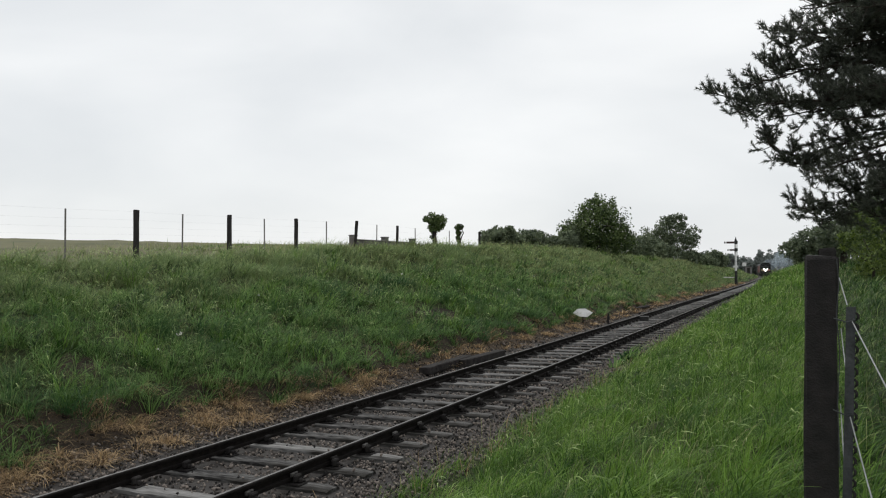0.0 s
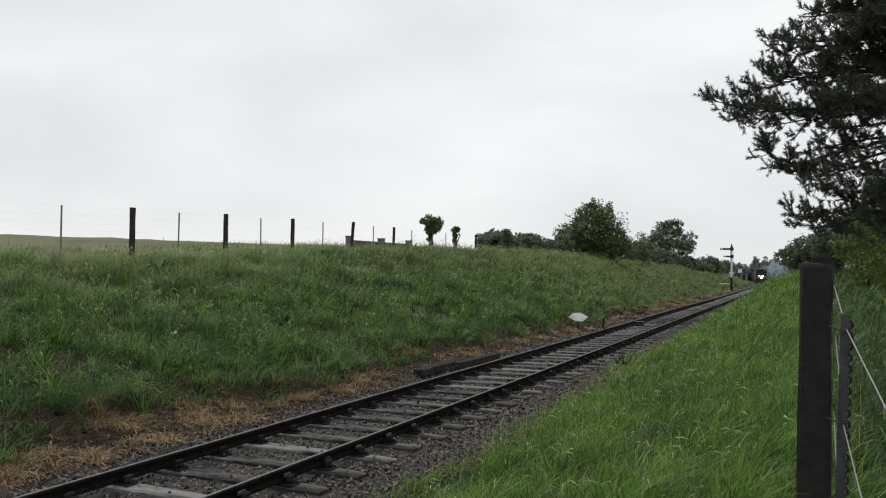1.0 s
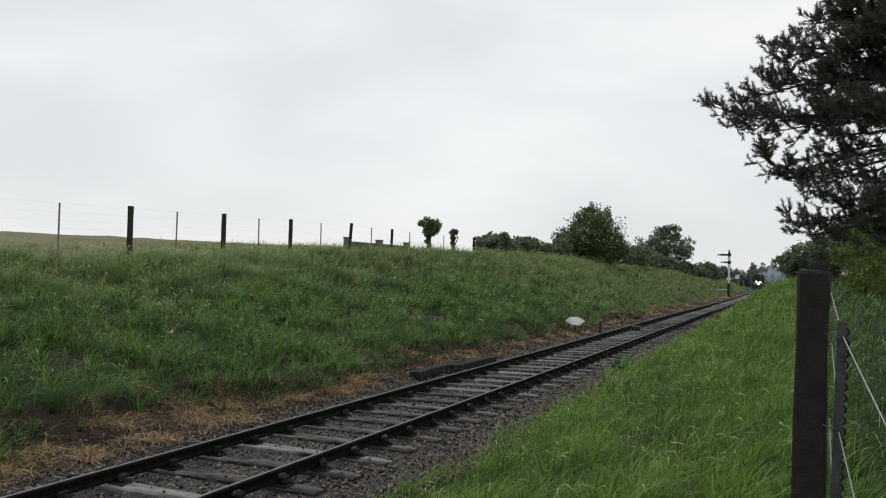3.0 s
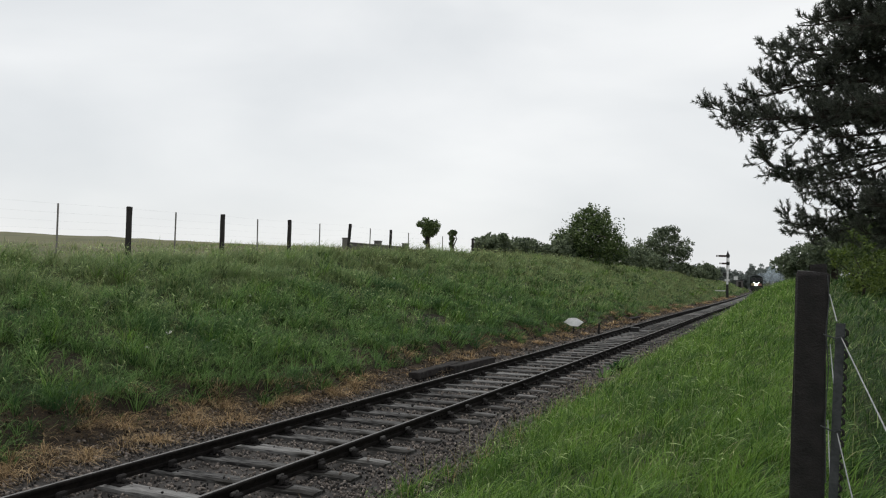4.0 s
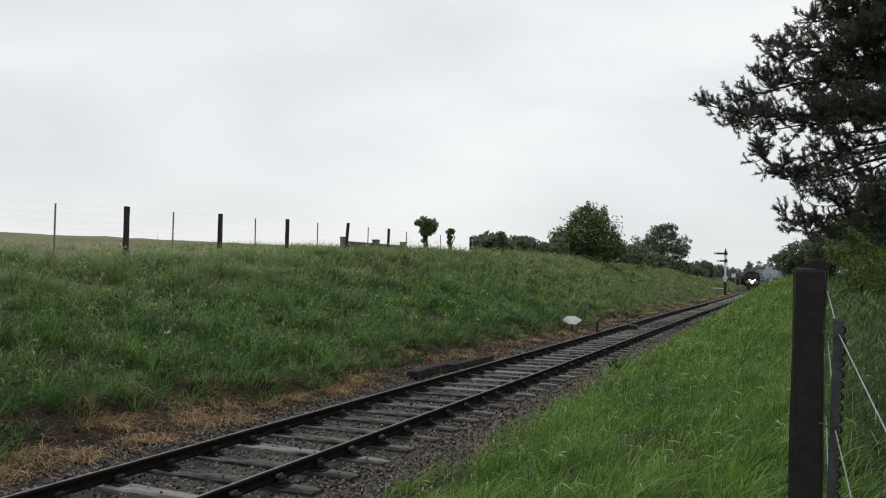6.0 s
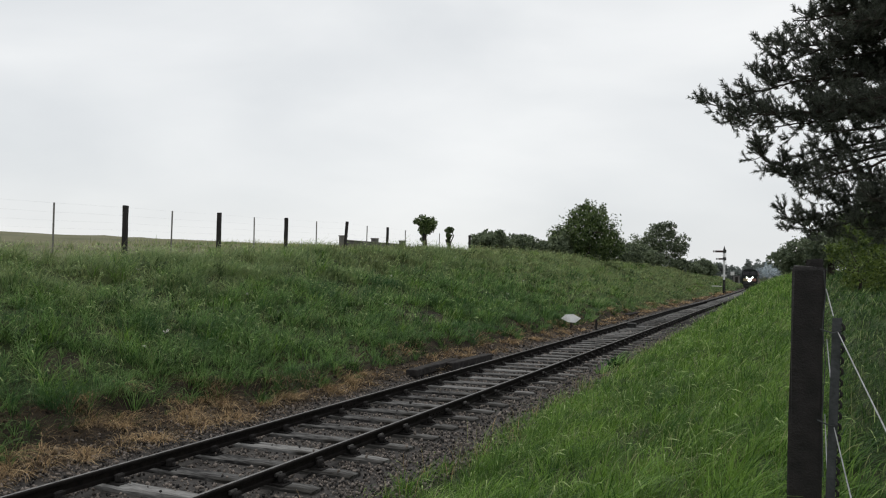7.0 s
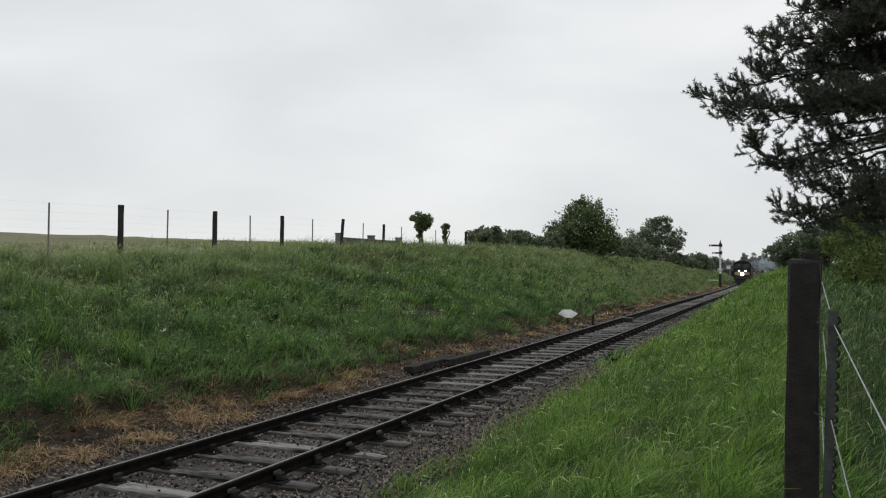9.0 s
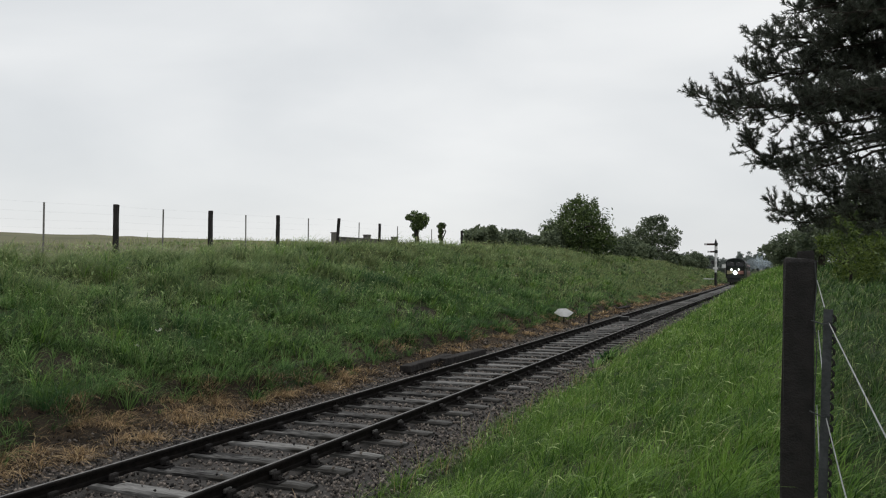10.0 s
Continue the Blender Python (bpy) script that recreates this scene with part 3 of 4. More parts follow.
        x, y, u = scatter(1.6, 6.25, y0, y1, dens, verge)
        tall = h * np.clip(0.85 + 1.2 * patchy(u, y, 0.6) + rng.normal(0, 0.2, len(u)), 0.35, 2.0) * np.clip(0.75 + 0.3 * (u - 1.9), 0.7, 1)
        blades("verge_grass", x, y, tall * 1.08, w, 0.95, M_LUSH, "bright green lush grass on the near verge", tuft=17, spread=0.045 + w * 2)
        x, y, u = scatter(1.7, u1, y0, y1, dens * 0.35, lambda a, b: np.where(a > 1.85, 1.0, 0.3))
        blades("seeding_grass", x, y, h * 1.45, w * 0.7, 0.75, M_SEED, "pale seeding grass stems on the verge")
    for y0, y1, dens, h, w in ((2.4, 7, 24, 0.23, 0.0045), (7, 13, 20, 0.25, 0.006), (13, 24, 8, 0.28, 0.010), (24, 45, 3, 0.32, 0.018)):
        x, y, u = scatter(2.0, 8.5, y0, y1, dens, verge)
        blades("pale_blades", x, y, h, w, 1.2, M_TIP, "pale arching grass blades among the verge grass", droop=1.0, tuft=2, spread=0.03)
    for y0, y1, dens, h, w in ((4, 13, 28, 0.24, 0.006), (13, 24, 17, 0.26, 0.010), (24, 50, 4, 0.30, 0.02)):
        x, y, u = scatter(-9.2, -2.9, y0, y1, dens, bank)
        blades("pale_blades", x, y, h, w, 1.2, M_TIP, "pale arching grass blades on the slope", droop=1.0, tuft=2, spread=0.04)
    x, y, u = scatter(1.6, 2.5, 5, 26, 14, lambda a, b: np.clip(0.4 + 1.5 * patchy(a, b, 0.7), 0, 1) * np.clip((a - 1.5) * 1.4, 0, 1))
    blades("dry_stalks", x, y, 0.27, 0.005, 0.5, M_STRAW, "dry straw coloured stalks sprouting from the ballast edge", tuft=4, spread=0.05)
    # dead straw beside the line, matted in heaps
    heaps = ((-2.15, 8.6, 0.45), (-2.1, 9.4, 0.5), (-1.8, 9.8, 0.4), (-2.6, 8.35, 0.3), (-1.75, 5.9, 0.5), (-1.8, 6.4, 0.4), (-2.0, 7.1, 0.4), (-1.85, 10.5, 0.5), (-2.1, 11.8, 0.6), (-1.9, 13.0, 0.5), (-2.2, 14.4, 0.6), (-2.5, 10.6, 0.3))

    def litter(u, y):
        heap = sum(np.exp(-((u - a) / 0.30) ** 2 - ((y - b) / c) ** 2) for a, b, c in heaps)
        return np.clip(np.interp(y, [12, 18], [-0.75, -0.2]) + 3.2 * patchy(u * 1.5, y * 1.2, 0.8) + 1.35 * heap, 0, 1) * np.where((u < -1.72) & (u > foot(y) - 0.25), 1, 0)
    for y0, y1, dens, h, w in ((4.5, 14, 120, 0.15, 0.0060), (14, 30, 40, 0.17, 0.011), (30, 70, 14, 0.20, 0.024), (70, 130, 3, 0.26, 0.06)):
        x, y, u = scatter(-3.3, -1.72, y0, y1, dens, litter)
        blades("dead_grass", x, y, h, w, 1.5, M_STRAW, "matted straw coloured dead grass beside the ballast", droop=1.5, tuft=24, spread=0.07, sway=(0.35, -0.2))
        x, y, u = scatter(-3.2, -1.6, y0, y1, dens * 0.5)
        blades("loose_straw", x, y, h * 0.45, w * 0.8, 3.0, M_STRAW, "loose dry straw scattered beside the line", droop=1.0)
        x, y, u = scatter(-3.2, -1.75, y0, y1, dens * 0.8)
        blades("dead_stems", x, y, h * 0.55, w * 1.3, 2.2, M_LITTER, "brown dead stems and leaf litter beside the line", droop=1.2, tuft=4, spread=0.06)
        x, y, u = scatter(-3.25, -1.8, y0, y1, dens * 0.25, lambda a, b: np.clip(0.3 + 2.5 * patchy(a + 11, b, 0.9), 0, 1) * np.where(np.abs(a - foot(b)) < 0.28, 1, 0))
        blades("hanging_dead_grass", x, y, h * 1.2, w, 1.3, M_STRAW, "brown dead grass hanging over the foot of the slope", droop=1.6, tuft=18, spread=0.05, sway=(0.8, -0.2))
        x, y, u = scatter(-3.1, -2.3, y0, y1, dens * 0.10)
        blades("strip_weeds", x, y, h * 0.9, w, 1.1, M_RANK, "thin green weeds coming up through the straw", tuft=9, spread=0.05)
    x, y = np.full(9, 1.85) + rng.normal(0, 0.10, 9), np.full(9, 19.2) + rng.normal(0, 0.3, 9)
    blades("dock_plant", x, y, 0.36, 0.045, 0.9, M_GRASS, "dark leafy dock weed at the ballast edge", tuft=14, spread=0.06)
    # broad weeds
    for y0, y1, dens, h, w in ((5, 20, 5, 0.24, 0.045), (20, 50, 1.4, 0.28, 0.06), (50, 110, 0.25, 0.3, 0.10)):
        x, y, u = scatter(-8.6, -3.0, y0, y1, dens, lambda a, b: np.clip(patchy(a, b, 2.0) * 3, 0, 1))
        blades("bank_weeds", x, y, h, w, 0.9, M_HERB, "dark broad-leaved weeds among the bank grass", tuft=10, spread=0.08)
    x, y, u = scatter(-7.5, -3.4, 6, 45, 0.5, lambda a, b: np.clip(patchy(a, b, 3.0) * 3, 0.05, 1))
    blades("wild_flowers", x, y, 0.05, 0.018, 0.8, M_FLOWER, "small pale wild flower heads in the bank grass", lift=0.30, tuft=6, spread=0.035)


make_grass()


def make_clods():
    r = np.random.default_rng(17)
    shapes = [stone_shape(r) for _ in range(8)]
    n = 2000
    u, y = -1.6 - 1.7 * r.power(1.0, n), 4.5 + 40 * r.random(n) ** 1.6
    x = u + bend(y)
    z = ground(x, y)
    V, F, k = [], [], 0
    for i in range(n):
        v, f = shapes[i % 8]
        V.append(v * (0.012 + 0.03 * r.random() ** 2) * (1 + y[i] * 0.02) + np.array([x[i], y[i], z[i] + 0.004]))
        F.append(f + k)
        k += len(v)
    ob = new("soil_clods", fast_mesh("soil_clods", np.concatenate(V), np.concatenate(F), M_CLOD))
    tagged(ob, "dark soil clods and grit on the bare strip", "soil", kind="stuff")


make_clods()


# ------------------------------------------------------------------ fences
def post_mesh(width, height, sink, seed, material, name="fence_post"):
    r = random.Random(seed)
    bm = bmesh.new()
    box(bm, 0, 0, (height - sink) / 2, width, width, height + sink, width * 0.08)
    bmesh.ops.subdivide_edges(bm, edges=[e for e in bm.edges if abs(e.verts[0].co.z - e.verts[1].co.z) > 0.5], cuts=4)
    for v in bm.verts:
        v.co.x += r.uniform(-0.04, 0.04) * width
        v.co.y += r.uniform(-0.04, 0.04) * width
        if v.co.z > height * 0.95:
            v.co.z += r.uniform(-0.12, 0.06) * width
    me = bpy.data.meshes.new(name)
    bm.to_mesh(me)
    bm.free()
    me.materials.append(material)
    return me


def make_field_fence():
    fence = tagged(new("field_fence"), "dark wooden post and wire fence along the field edge", "fence")
    tops = []
    posts = [(8.6, 3.58, 0), (13.2, 3.66, 0), (18.2, 3.77, 0), (22.4, 3.85, 0), (26.35, 3.92, 0), (30.8, 4.05, 4), (34.75, 4.02, 1), (38.9, 4.05, 0), (43.1, 4.08, 1), (45.4, 4.1, 0)]
    for i, (y, top, tilt) in enumerate(posts):
        g = on_ground(-12, y)
        wide = 0.126 if i < 5 else 0.12
        if i != 8:  # there the small ivy-covered stump carries the wires
            shared("post", post_mesh(wide, max(top - g, 0.7), 0.4, i, M_POST), fence, pose(-12, y, g, 0, tilt, 4 * i))
        tops.append(Vector((-12, y, top)))
    for i in range(8):
        y = (posts[i][0] + posts[i + 1][0]) / 2 + (-0.12 if i == 2 else 0.05 if i % 2 else 0.0)
        top = (posts[i][1] + posts[i + 1][1]) / 2 - 0.06
        g = on_ground(-12, y)
        shared("batten", post_mesh(0.035, top - g, 0.2, 30 + i, M_BATTEN, "batten"), fence, pose(-12.05, y, g, 0, 0.6 * (i % 3 - 1), 0))
    for k, drop in enumerate((0.06, 0.30, 0.52, 0.72)):
        bm = bmesh.new()
        pts = []
        for a, b in zip(tops, tops[1:]):
            for s in (0, 0.5):
                p = a.lerp(b, s)
                pts.append(p + Vector((-0.06, 0, -drop - (0.012 if s else 0))))
        tube(bm, pts, [0.0008] * len(pts), 4)
        part("wire", bm, M_WIRE, fence, "thin grey fence wire")
    return fence


make_field_fence()


def make_near_fence():
    fence = tagged(new("near_fence"), "black timber strainer post with slack galvanised wires", "fence")
    g = on_ground(5.9, 4.4)
    shared("strainer_post", post_mesh(0.148, 2.21 - g, 0.5, 77, M_POST), fence, pose(5.896, 4.45, g, 0, 0.5, -1))
    g2 = on_ground(5.97, 5.2)
    shared("back_post", post_mesh(0.088, 2.262 - g2, 0.5, 78, M_POST), fence, pose(5.943, 5.2, g2, 0, 0.3, 0))
    # slotted angle iron stake that leans a little
    bm = bmesh.new()
    g3 = on_ground(5.97, 3.57)
    hgt = 2.0 - g3
    box(bm, 0, 0, hgt / 2 - 0.2, 0.030, 0.004, hgt + 0.4)
    box(bm, 0.017, 0.018, hgt / 2 - 0.2, 0.004, 0.04, hgt + 0.4)
    stake = part("angle_stake", bm, M_ANGLE, fence, "grey galvanised notched angle iron stake")
    stake.matrix_basis = pose(5.965, 3.57, g3, 0, 1.5, 0)
    bm = bmesh.new()
    for k in range(34):
        z = hgt - 0.02 - k * 0.043
        tube(bm, [(0.019, -0.006, z), (0.027, -0.007, z - 0.011), (0.027, -0.007, z - 0.022), (0.019, -0.006, z - 0.033)], [0.004, 0.0065, 0.0065, 0.004], 6)
    part("toothed_edge", bm, M_POST, stake, "dark toothed edge of the stake")
    lines = [
        [(5.985, 4.36, 2.10), (5.99, 3.60, 2.005)],
        [(6.005, 3.555, 1.945), (6.055, 2.275, 1.80), (6.11, 0.8, 1.66)],
        [(5.99, 4.36, 1.86), (5.985, 3.6, 1.73)],
        [(5.995, 3.555, 1.575), (6.005, 2.68, 1.53), (6.03, 1.0, 1.46)],
        [(5.985, 4.36, 1.50), (5.975, 3.6, 1.36)],
        [(5.975, 4.37, 2.19), (5.984, 4.372, 2.08), (5.972, 4.372, 1.92), (5.985, 4.37, 1.75), (5.974, 4.372, 1.5), (5.98, 4.37, 1.2)],
        [(5.94, 3.55, 1.955), (5.985, 3.542, 1.942), (6.015, 3.56, 1.95), (5.99, 3.60, 1.962)],
        [(5.935, 3.55, 1.60), (5.98, 3.542, 1.582), (6.008, 3.56, 1.585), (5.98, 3.60, 1.60)],
    ]
    for i, pts in enumerate(lines):
        bm = bmesh.new()
        tube(bm, pts, [0.0022 if i < 5 else 0.0028] * len(pts), 6)
        part("wire", bm, M_WIRE if i < 5 else M_ANGLE, fence, "thin galvanised wire strand")
    return fence


make_near_fence()


# ------------------------------------------------------------------ lineside things
def make_lineside():
    for x, y, ln, w, h, turn in ((-1.70, 17.2, 2.6, 0.25, 0.15, 1.5), (-1.52, 18.9, 2.6, 0.25, 0.17, -1.0)):
        beam = new("old_sleeper", sleeper_beam(ln, w, h, int(y)))
        beam.matrix_basis = pose(x, y, on_ground(x, y) + h / 2 + 0.02, 0, 0, turn)
        tagged(beam, "old black timber sleeper lying beside the rail", "timber", "discarded sleepers")
    beam = new("timber_plank", sleeper_beam(2.6, 0.26, 0.10, 3))
    beam.matrix_basis = pose(-2.1, 43.5, on_ground(-2.1, 43.5) + 0.05, 0, 0, -3)
    tagged(beam, "dark weathered timber plank lying on the brown strip", "timber")
    # white diamond board leaning in the grass
    bm = bmesh.new()
    pts = [(-0.38, 0.0), (-0.20, 0.17), (0.10, 0.19), (0.38, 0.02), (0.16, -0.17), (-0.12, -0.15)]
    a = [bm.verts.new((x, 0, z)) for x, z in pts]
    f = bm.faces.new(a)
    got = bmesh.ops.extrude_face_region(bm, geom=[f])["geom"]
    bmesh.ops.translate(bm, vec=(0, 0.025, 0), verts=[v for v in got if isinstance(v, bmesh.types.BMVert)])
    bmesh.ops.recalc_face_normals(bm, faces=bm.faces)
    board = tagged(empty("marker_board", -2.12, 31.1, on_ground(-2.12, 31.1), "white diamond shaped lineside marker board", "sign"), "")
    plate = part("plate", bm, M_WHITE, board)
    plate.matrix_basis = pose(0, 0, 0.40, -28, 0, 18)
    bm = bmesh.new()
    box(bm, 0, 0.04, 0.08, 0.05, 0.05, 0.5, 0.006)
    part("stake", bm, M_POST, board)
    # short lineside peg
    bm = bmesh.new()
    tube(bm, [(0, 0, -0.2), (0, 0, 0.40), (0.0, 0, 0.44)], [0.05, 0.045, 0.03], 8)
    peg = part("marker_peg", bm, M_POST, None)
    peg.matrix_basis = pose(-1.55, 32.9, on_ground(-1.55, 32.9), 0, 2, 0)
    tagged(peg, "short dark wooden peg beside the rail", "peg")
    # small box by the rail
    bm = bmesh.new()
    box(bm, 0, 0, 0.09, 0.34, 0.28, 0.2, 0.02)
    box(bm, 0, 0, 0.2, 0.37, 0.32, 0.03, 0.008)
    g = part("rail_greaser", bm, M_BLACK, None)
    g.matrix_basis = pose(-0.50, 35.0, -0.22)
    tagged(g, "small black metal box between the rails", "box")


def sleeper_beam(ln, w, h, seed):
    r = random.Random(seed)
    bm = bmesh.new()
    box(bm, 0, 0, 0, w, ln, h, 0.014)
    bmesh.ops.subdivide_edges(bm, edges=[e for e in bm.edges if abs(e.verts[0].co.y - e.verts[1].co.y) > 1], cuts=4)
    for v in bm.verts:
        v.co += Vector((r.uniform(-1, 1), r.uniform(-1, 1), r.uniform(-1, 1))) * 0.007
    me = bpy.data.meshes.new("old_sleeper")
    bm.to_mesh(me)
    bm.free()
    me.materials.append(M_BEAM)
    return me


make_lineside()


def make_signal():
    y = 112.0
    x = float(bend(y)) - 1.85
    g = on_ground(x, y)
    s = empty("semaphore_signal", x, y, g, "white semaphore signal post with two arms and black base", "railway signal")
    s.scale = (1, 1, 1.07)
    bm = bmesh.new()
    tube(bm, [(0, 0, -0.3), (0, 0, 1.75)], [0.17, 0.15], 10)
    part("post_base", bm, M_BLACK, s, "black painted post base")
    bm = bmesh.new()
    tube(bm, [(0, 0, 1.75), (0, 0, 5.35)], [0.145, 0.11], 10)
    part("post", bm, M_WHITE, s)
    bm = bmesh.new()
    tube(bm, [(0, 0, 5.35), (0, 0, 5.5), (0, 0, 5.85)], [0.17, 0.12, 0.01], 10)
    part("finial", bm, M_BLACK, s, "black pointed finial")
    for z, ln, h in ((5.15, 1.25, 0.24), (4.25, 0.85, 0.2)):
        bm = bmesh.new()
        box(bm, -0.15 - ln / 2, -0.14, z, ln, 0.03, h, 0.008)
        arm = part("arm", bm, M_RED, s, "dull red semaphore arm")
        bm = bmesh.new()
        box(bm, -0.15 - ln + 0.2, -0.162, z, 0.22, 0.012, h * 0.95)
        part("stripe", bm, M_WHITE, arm, "white end stripe")
        bm = bmesh.new()
        box(bm, 0.05, -0.15, z + 0.02, 0.42, 0.06, 0.36, 0.05)
        part("spectacle", bm, M_BLACK, arm, "black spectacle plate")
        bm = bmesh.new()
        tube(bm, [(0.02, -0.05, z - 0.2), (0.02, -0.05, z + 0.22)], [0.13, 0.13], 8)
        part("lamp_case", bm, M_BLACK, s)
    bm = bmesh.new()
    box(bm, -0.36, -0.1, 2.95, 0.34, 0.3, 0.42, 0.03)
    part("relay_box", bm, M_BLACK, s, "small black box on the post")
    bm = bmesh.new()
    box(bm, 0, -0.17, 2.25, 0.62, 0.04, 0.24, 0.01)
    part("name_plate", bm, M_WHITE, s, "white number plate")
    bm = bmesh.new()
    box(bm, -0.85, 0, 0.95, 1.3, 0.12, 0.10, 0.01)
    part("bracket", bm, M_WHITE, s, "pale horizontal bracket")
    bm = bmesh.new()
    for k in range(14):
        box(bm, 0.0, 0.34, 0.3 + k * 0.36, 0.34, 0.02, 0.02)
    for sx in (-0.17, 0.17):
        box(bm, sx, 0.34, 2.6, 0.03, 0.03, 5.2)
    part("ladder", bm, M_BLACK, s, "thin dark access ladder")


make_signal()


def make_low_wall():
    x0, y0, y1 = -13.4, 33.0, 39.2
    g = min(on_ground(x0, y0), on_ground(x0, y1))
    top = 3.29
    w = empty("low_wall", x0, y0, g, "low grey wall with three square piers behind the bank", "wall")
    ln = y1 - y0
    bm = bmesh.new()
    box(bm, 0, ln / 2, (top - g) / 2 - 0.1, 0.3, ln, top - g + 0.2, 0.02)
    part("panel", bm, M_BRICK, w)
    bm = bmesh.new()
    box(bm, 0, ln / 2, top - g + 0.03, 0.36, ln, 0.06, 0.012)
    part("coping", bm, M_BRICK, w)
    for k in range(3):
        bm = bmesh.new()
        box(bm, 0.02, ln * k / 2, (top - g) / 2 + 0.05, 0.30, 0.26, top - g + 0.34, 0.02)
        box(bm, 0.02, ln * k / 2, top - g + 0.23, 0.34, 0.30, 0.05, 0.012)
        part("pier", bm, M_BRICK, w)


make_low_wall()


def make_far_yard():
    x, y = float(bend(205)) - 4.6, 205.0
    g = on_ground(x, y)
    sgn = empty("square_sign", x, y, g, "white square board on a thin post beyond the signal", "sign")
    bm = bmesh.new()
    box(bm, 0, 0, 2.3, 0.85, 0.05, 0.85, 0.02)
    part("board", bm, M_WHITE, sgn)
    bm = bmesh.new()
    tube(bm, [(0, 0.06, -0.2), (0, 0.06, 2.7)], [0.05, 0.05], 8)
    part("post", bm, M_POST, sgn)
    x, y = float(bend(225)) - 4.2, 225.0
    hut = empty("lineside_hut", x, y, on_ground(x, y), "small pale grey lineside hut with a felt roof", "hut")
    bm = bmesh.new()
    box(bm, 0, 0, 1.0, 1.5, 1.8, 2.1, 0.03)
    part("wall", bm, M_BATTEN, hut)
    bm = bmesh.new()
    box(bm, 0, 0, 2.12, 1.8, 2.1, 0.12, 0.02)
    part("roof", bm, M_BLACK, hut)
    bm = bmesh.new()
    box(bm, 0.1, -0.91, 0.9, 0.7, 0.05, 1.75, 0.01)
    part("door", bm, M_BEAM, hut)


make_far_yard()
for side in (-1, 1):
    for y in (11.6, 29.9, 48.2, 66.5):
        bm = bmesh.new()
        for s in (-1, 1):
            box(bm, s * 0.022, 0, -0.074, 0.02, 0.46, 0.06, 0.004)
            for k in (-0.165, -0.06, 0.06, 0.165):
                disc(bm, (s * 0.038, k, -0.074), (1, 0, 0), 0.016, 0.02, 6)
        fp = part("fishplate", bm, M_RAIL, track)
        fp.matrix_basis = track_pose(y) @ pose(side * 0.7525, 0, 0)


# ------------------------------------------------------------------ trees
def leaf_cloud(centres, spread, per, size, r):
    """Small bent leaves scattered about clump centres."""
    n = len(centres) * per
    c = np.repeat(np.asarray(centres), per, 0) + np.clip(r.normal(0, 1, (n, 3)), -1.6, 1.6) * np.repeat(np.asarray(spread).reshape(-1, 1) * np.ones((len(centres), 3)), per, 0)
    d = r.normal(0, 1, (n, 3))
    d /= np.linalg.norm(d, axis=1, keepdims=True)
    s = np.cross(d, r.normal(0, 1, (n, 3)))
    s /= np.linalg.norm(s, axis=1, keepdims=True) + 1e-9
    k = size * r.uniform(0.6, 1.4, (n, 1))
    nrm = np.cross(d, s)
    V = np.stack([c - d * k, c + s * k * 0.5 + nrm * k * 0.12, c + d * k, c - s * k * 0.5 + nrm * k * 0.12], 1).reshape(-1, 3)
    i = np.arange(n) * 4
    F = np.stack([np.stack([i, i + 1, i + 2], 1), np.stack([i, i + 2, i + 3], 1)], 1).reshape(-1, 3)
    return V, F


def make_tree(name, x, y, height, lobes, material, label, category="tree", leaf=0.09, clumps=260, per=26, trunk=0.16, seed=1, group="", limbs=7, sink=0.1, blossom=False):
    """A trunk that forks into limbs, and a crown of leaf clumps in several uneven lobes (dx, dy, z, rx, ry, rz)."""
    r = np.random.default_rng(seed)
    g = on_ground(x, y) - sink
    tree = empty(name, x, y, g, label, category, group)
    bm = bmesh.new()
    top = height * 0.62
    tube(bm, [(0, 0, -0.2), (0.04, 0.02, top * 0.4), (-0.05, 0.05, top * 0.75), (0, 0, top)], [trunk * 1.3, trunk, trunk * 0.7, trunk * 0.3], 8)
    for k in range(limbs):
        l = lobes[k % len(lobes)]
        e = Vector((l[0] + r.normal() * l[3] * 0.5, l[1] + r.normal() * l[4] * 0.5, l[2] + r.normal() * l[5] * 0.4))
        b = Vector((0, 0, top * r.uniform(0.3, 0.8)))
        mid = b.lerp(e, 0.5) + Vector((r.normal() * 0.15, r.normal() * 0.15, 0.12 * height * 0.4))
        tube(bm, [b, mid, e], [trunk * 0.5, trunk * 0.3, trunk * 0.08], 6)
    part("trunk", bm, M_BARK, tree)
    cs, sp = [], []
    total = sum(l[3] * l[5] for l in lobes)
    for l in lobes:
        m = max(6, int(clumps * l[3] * l[5] / total))
        d = r.normal(0, 1, (m, 3))
        d /= np.linalg.norm(d, axis=1, keepdims=True)
        rad = np.power(r.uniform(0.15, 1.0, (m, 1)), 0.45) * r.uniform(0.84, 1.04, (m, 1))
        cs.append(np.array(l[:3]) + d * rad * np.array(l[3:6]))
        sp.append(np.full(m, 0.16 * (l[3] + l[5]) / 2) * r.uniform(0.5, 1.2, m))
    V, F = leaf_cloud(np.concatenate(cs), np.concatenate(sp), per, leaf, r)
    crown = new("crown", fast_mesh("crown", V, F, material))
    crown.parent = tree
    if blossom:
        cs = np.concatenate(cs)
        V, F = leaf_cloud(cs[r.random(len(cs)) < 0.55] * np.array([1.04, 1.04, 1.02]), 0.12, 3, leaf * 0.8, r)
        flowers = new("blossom", fast_mesh("blossom", V, F, M_FLOWER))
        flowers.parent = tree
        tagged(flowers, "small cream blossom clusters")
    return tree


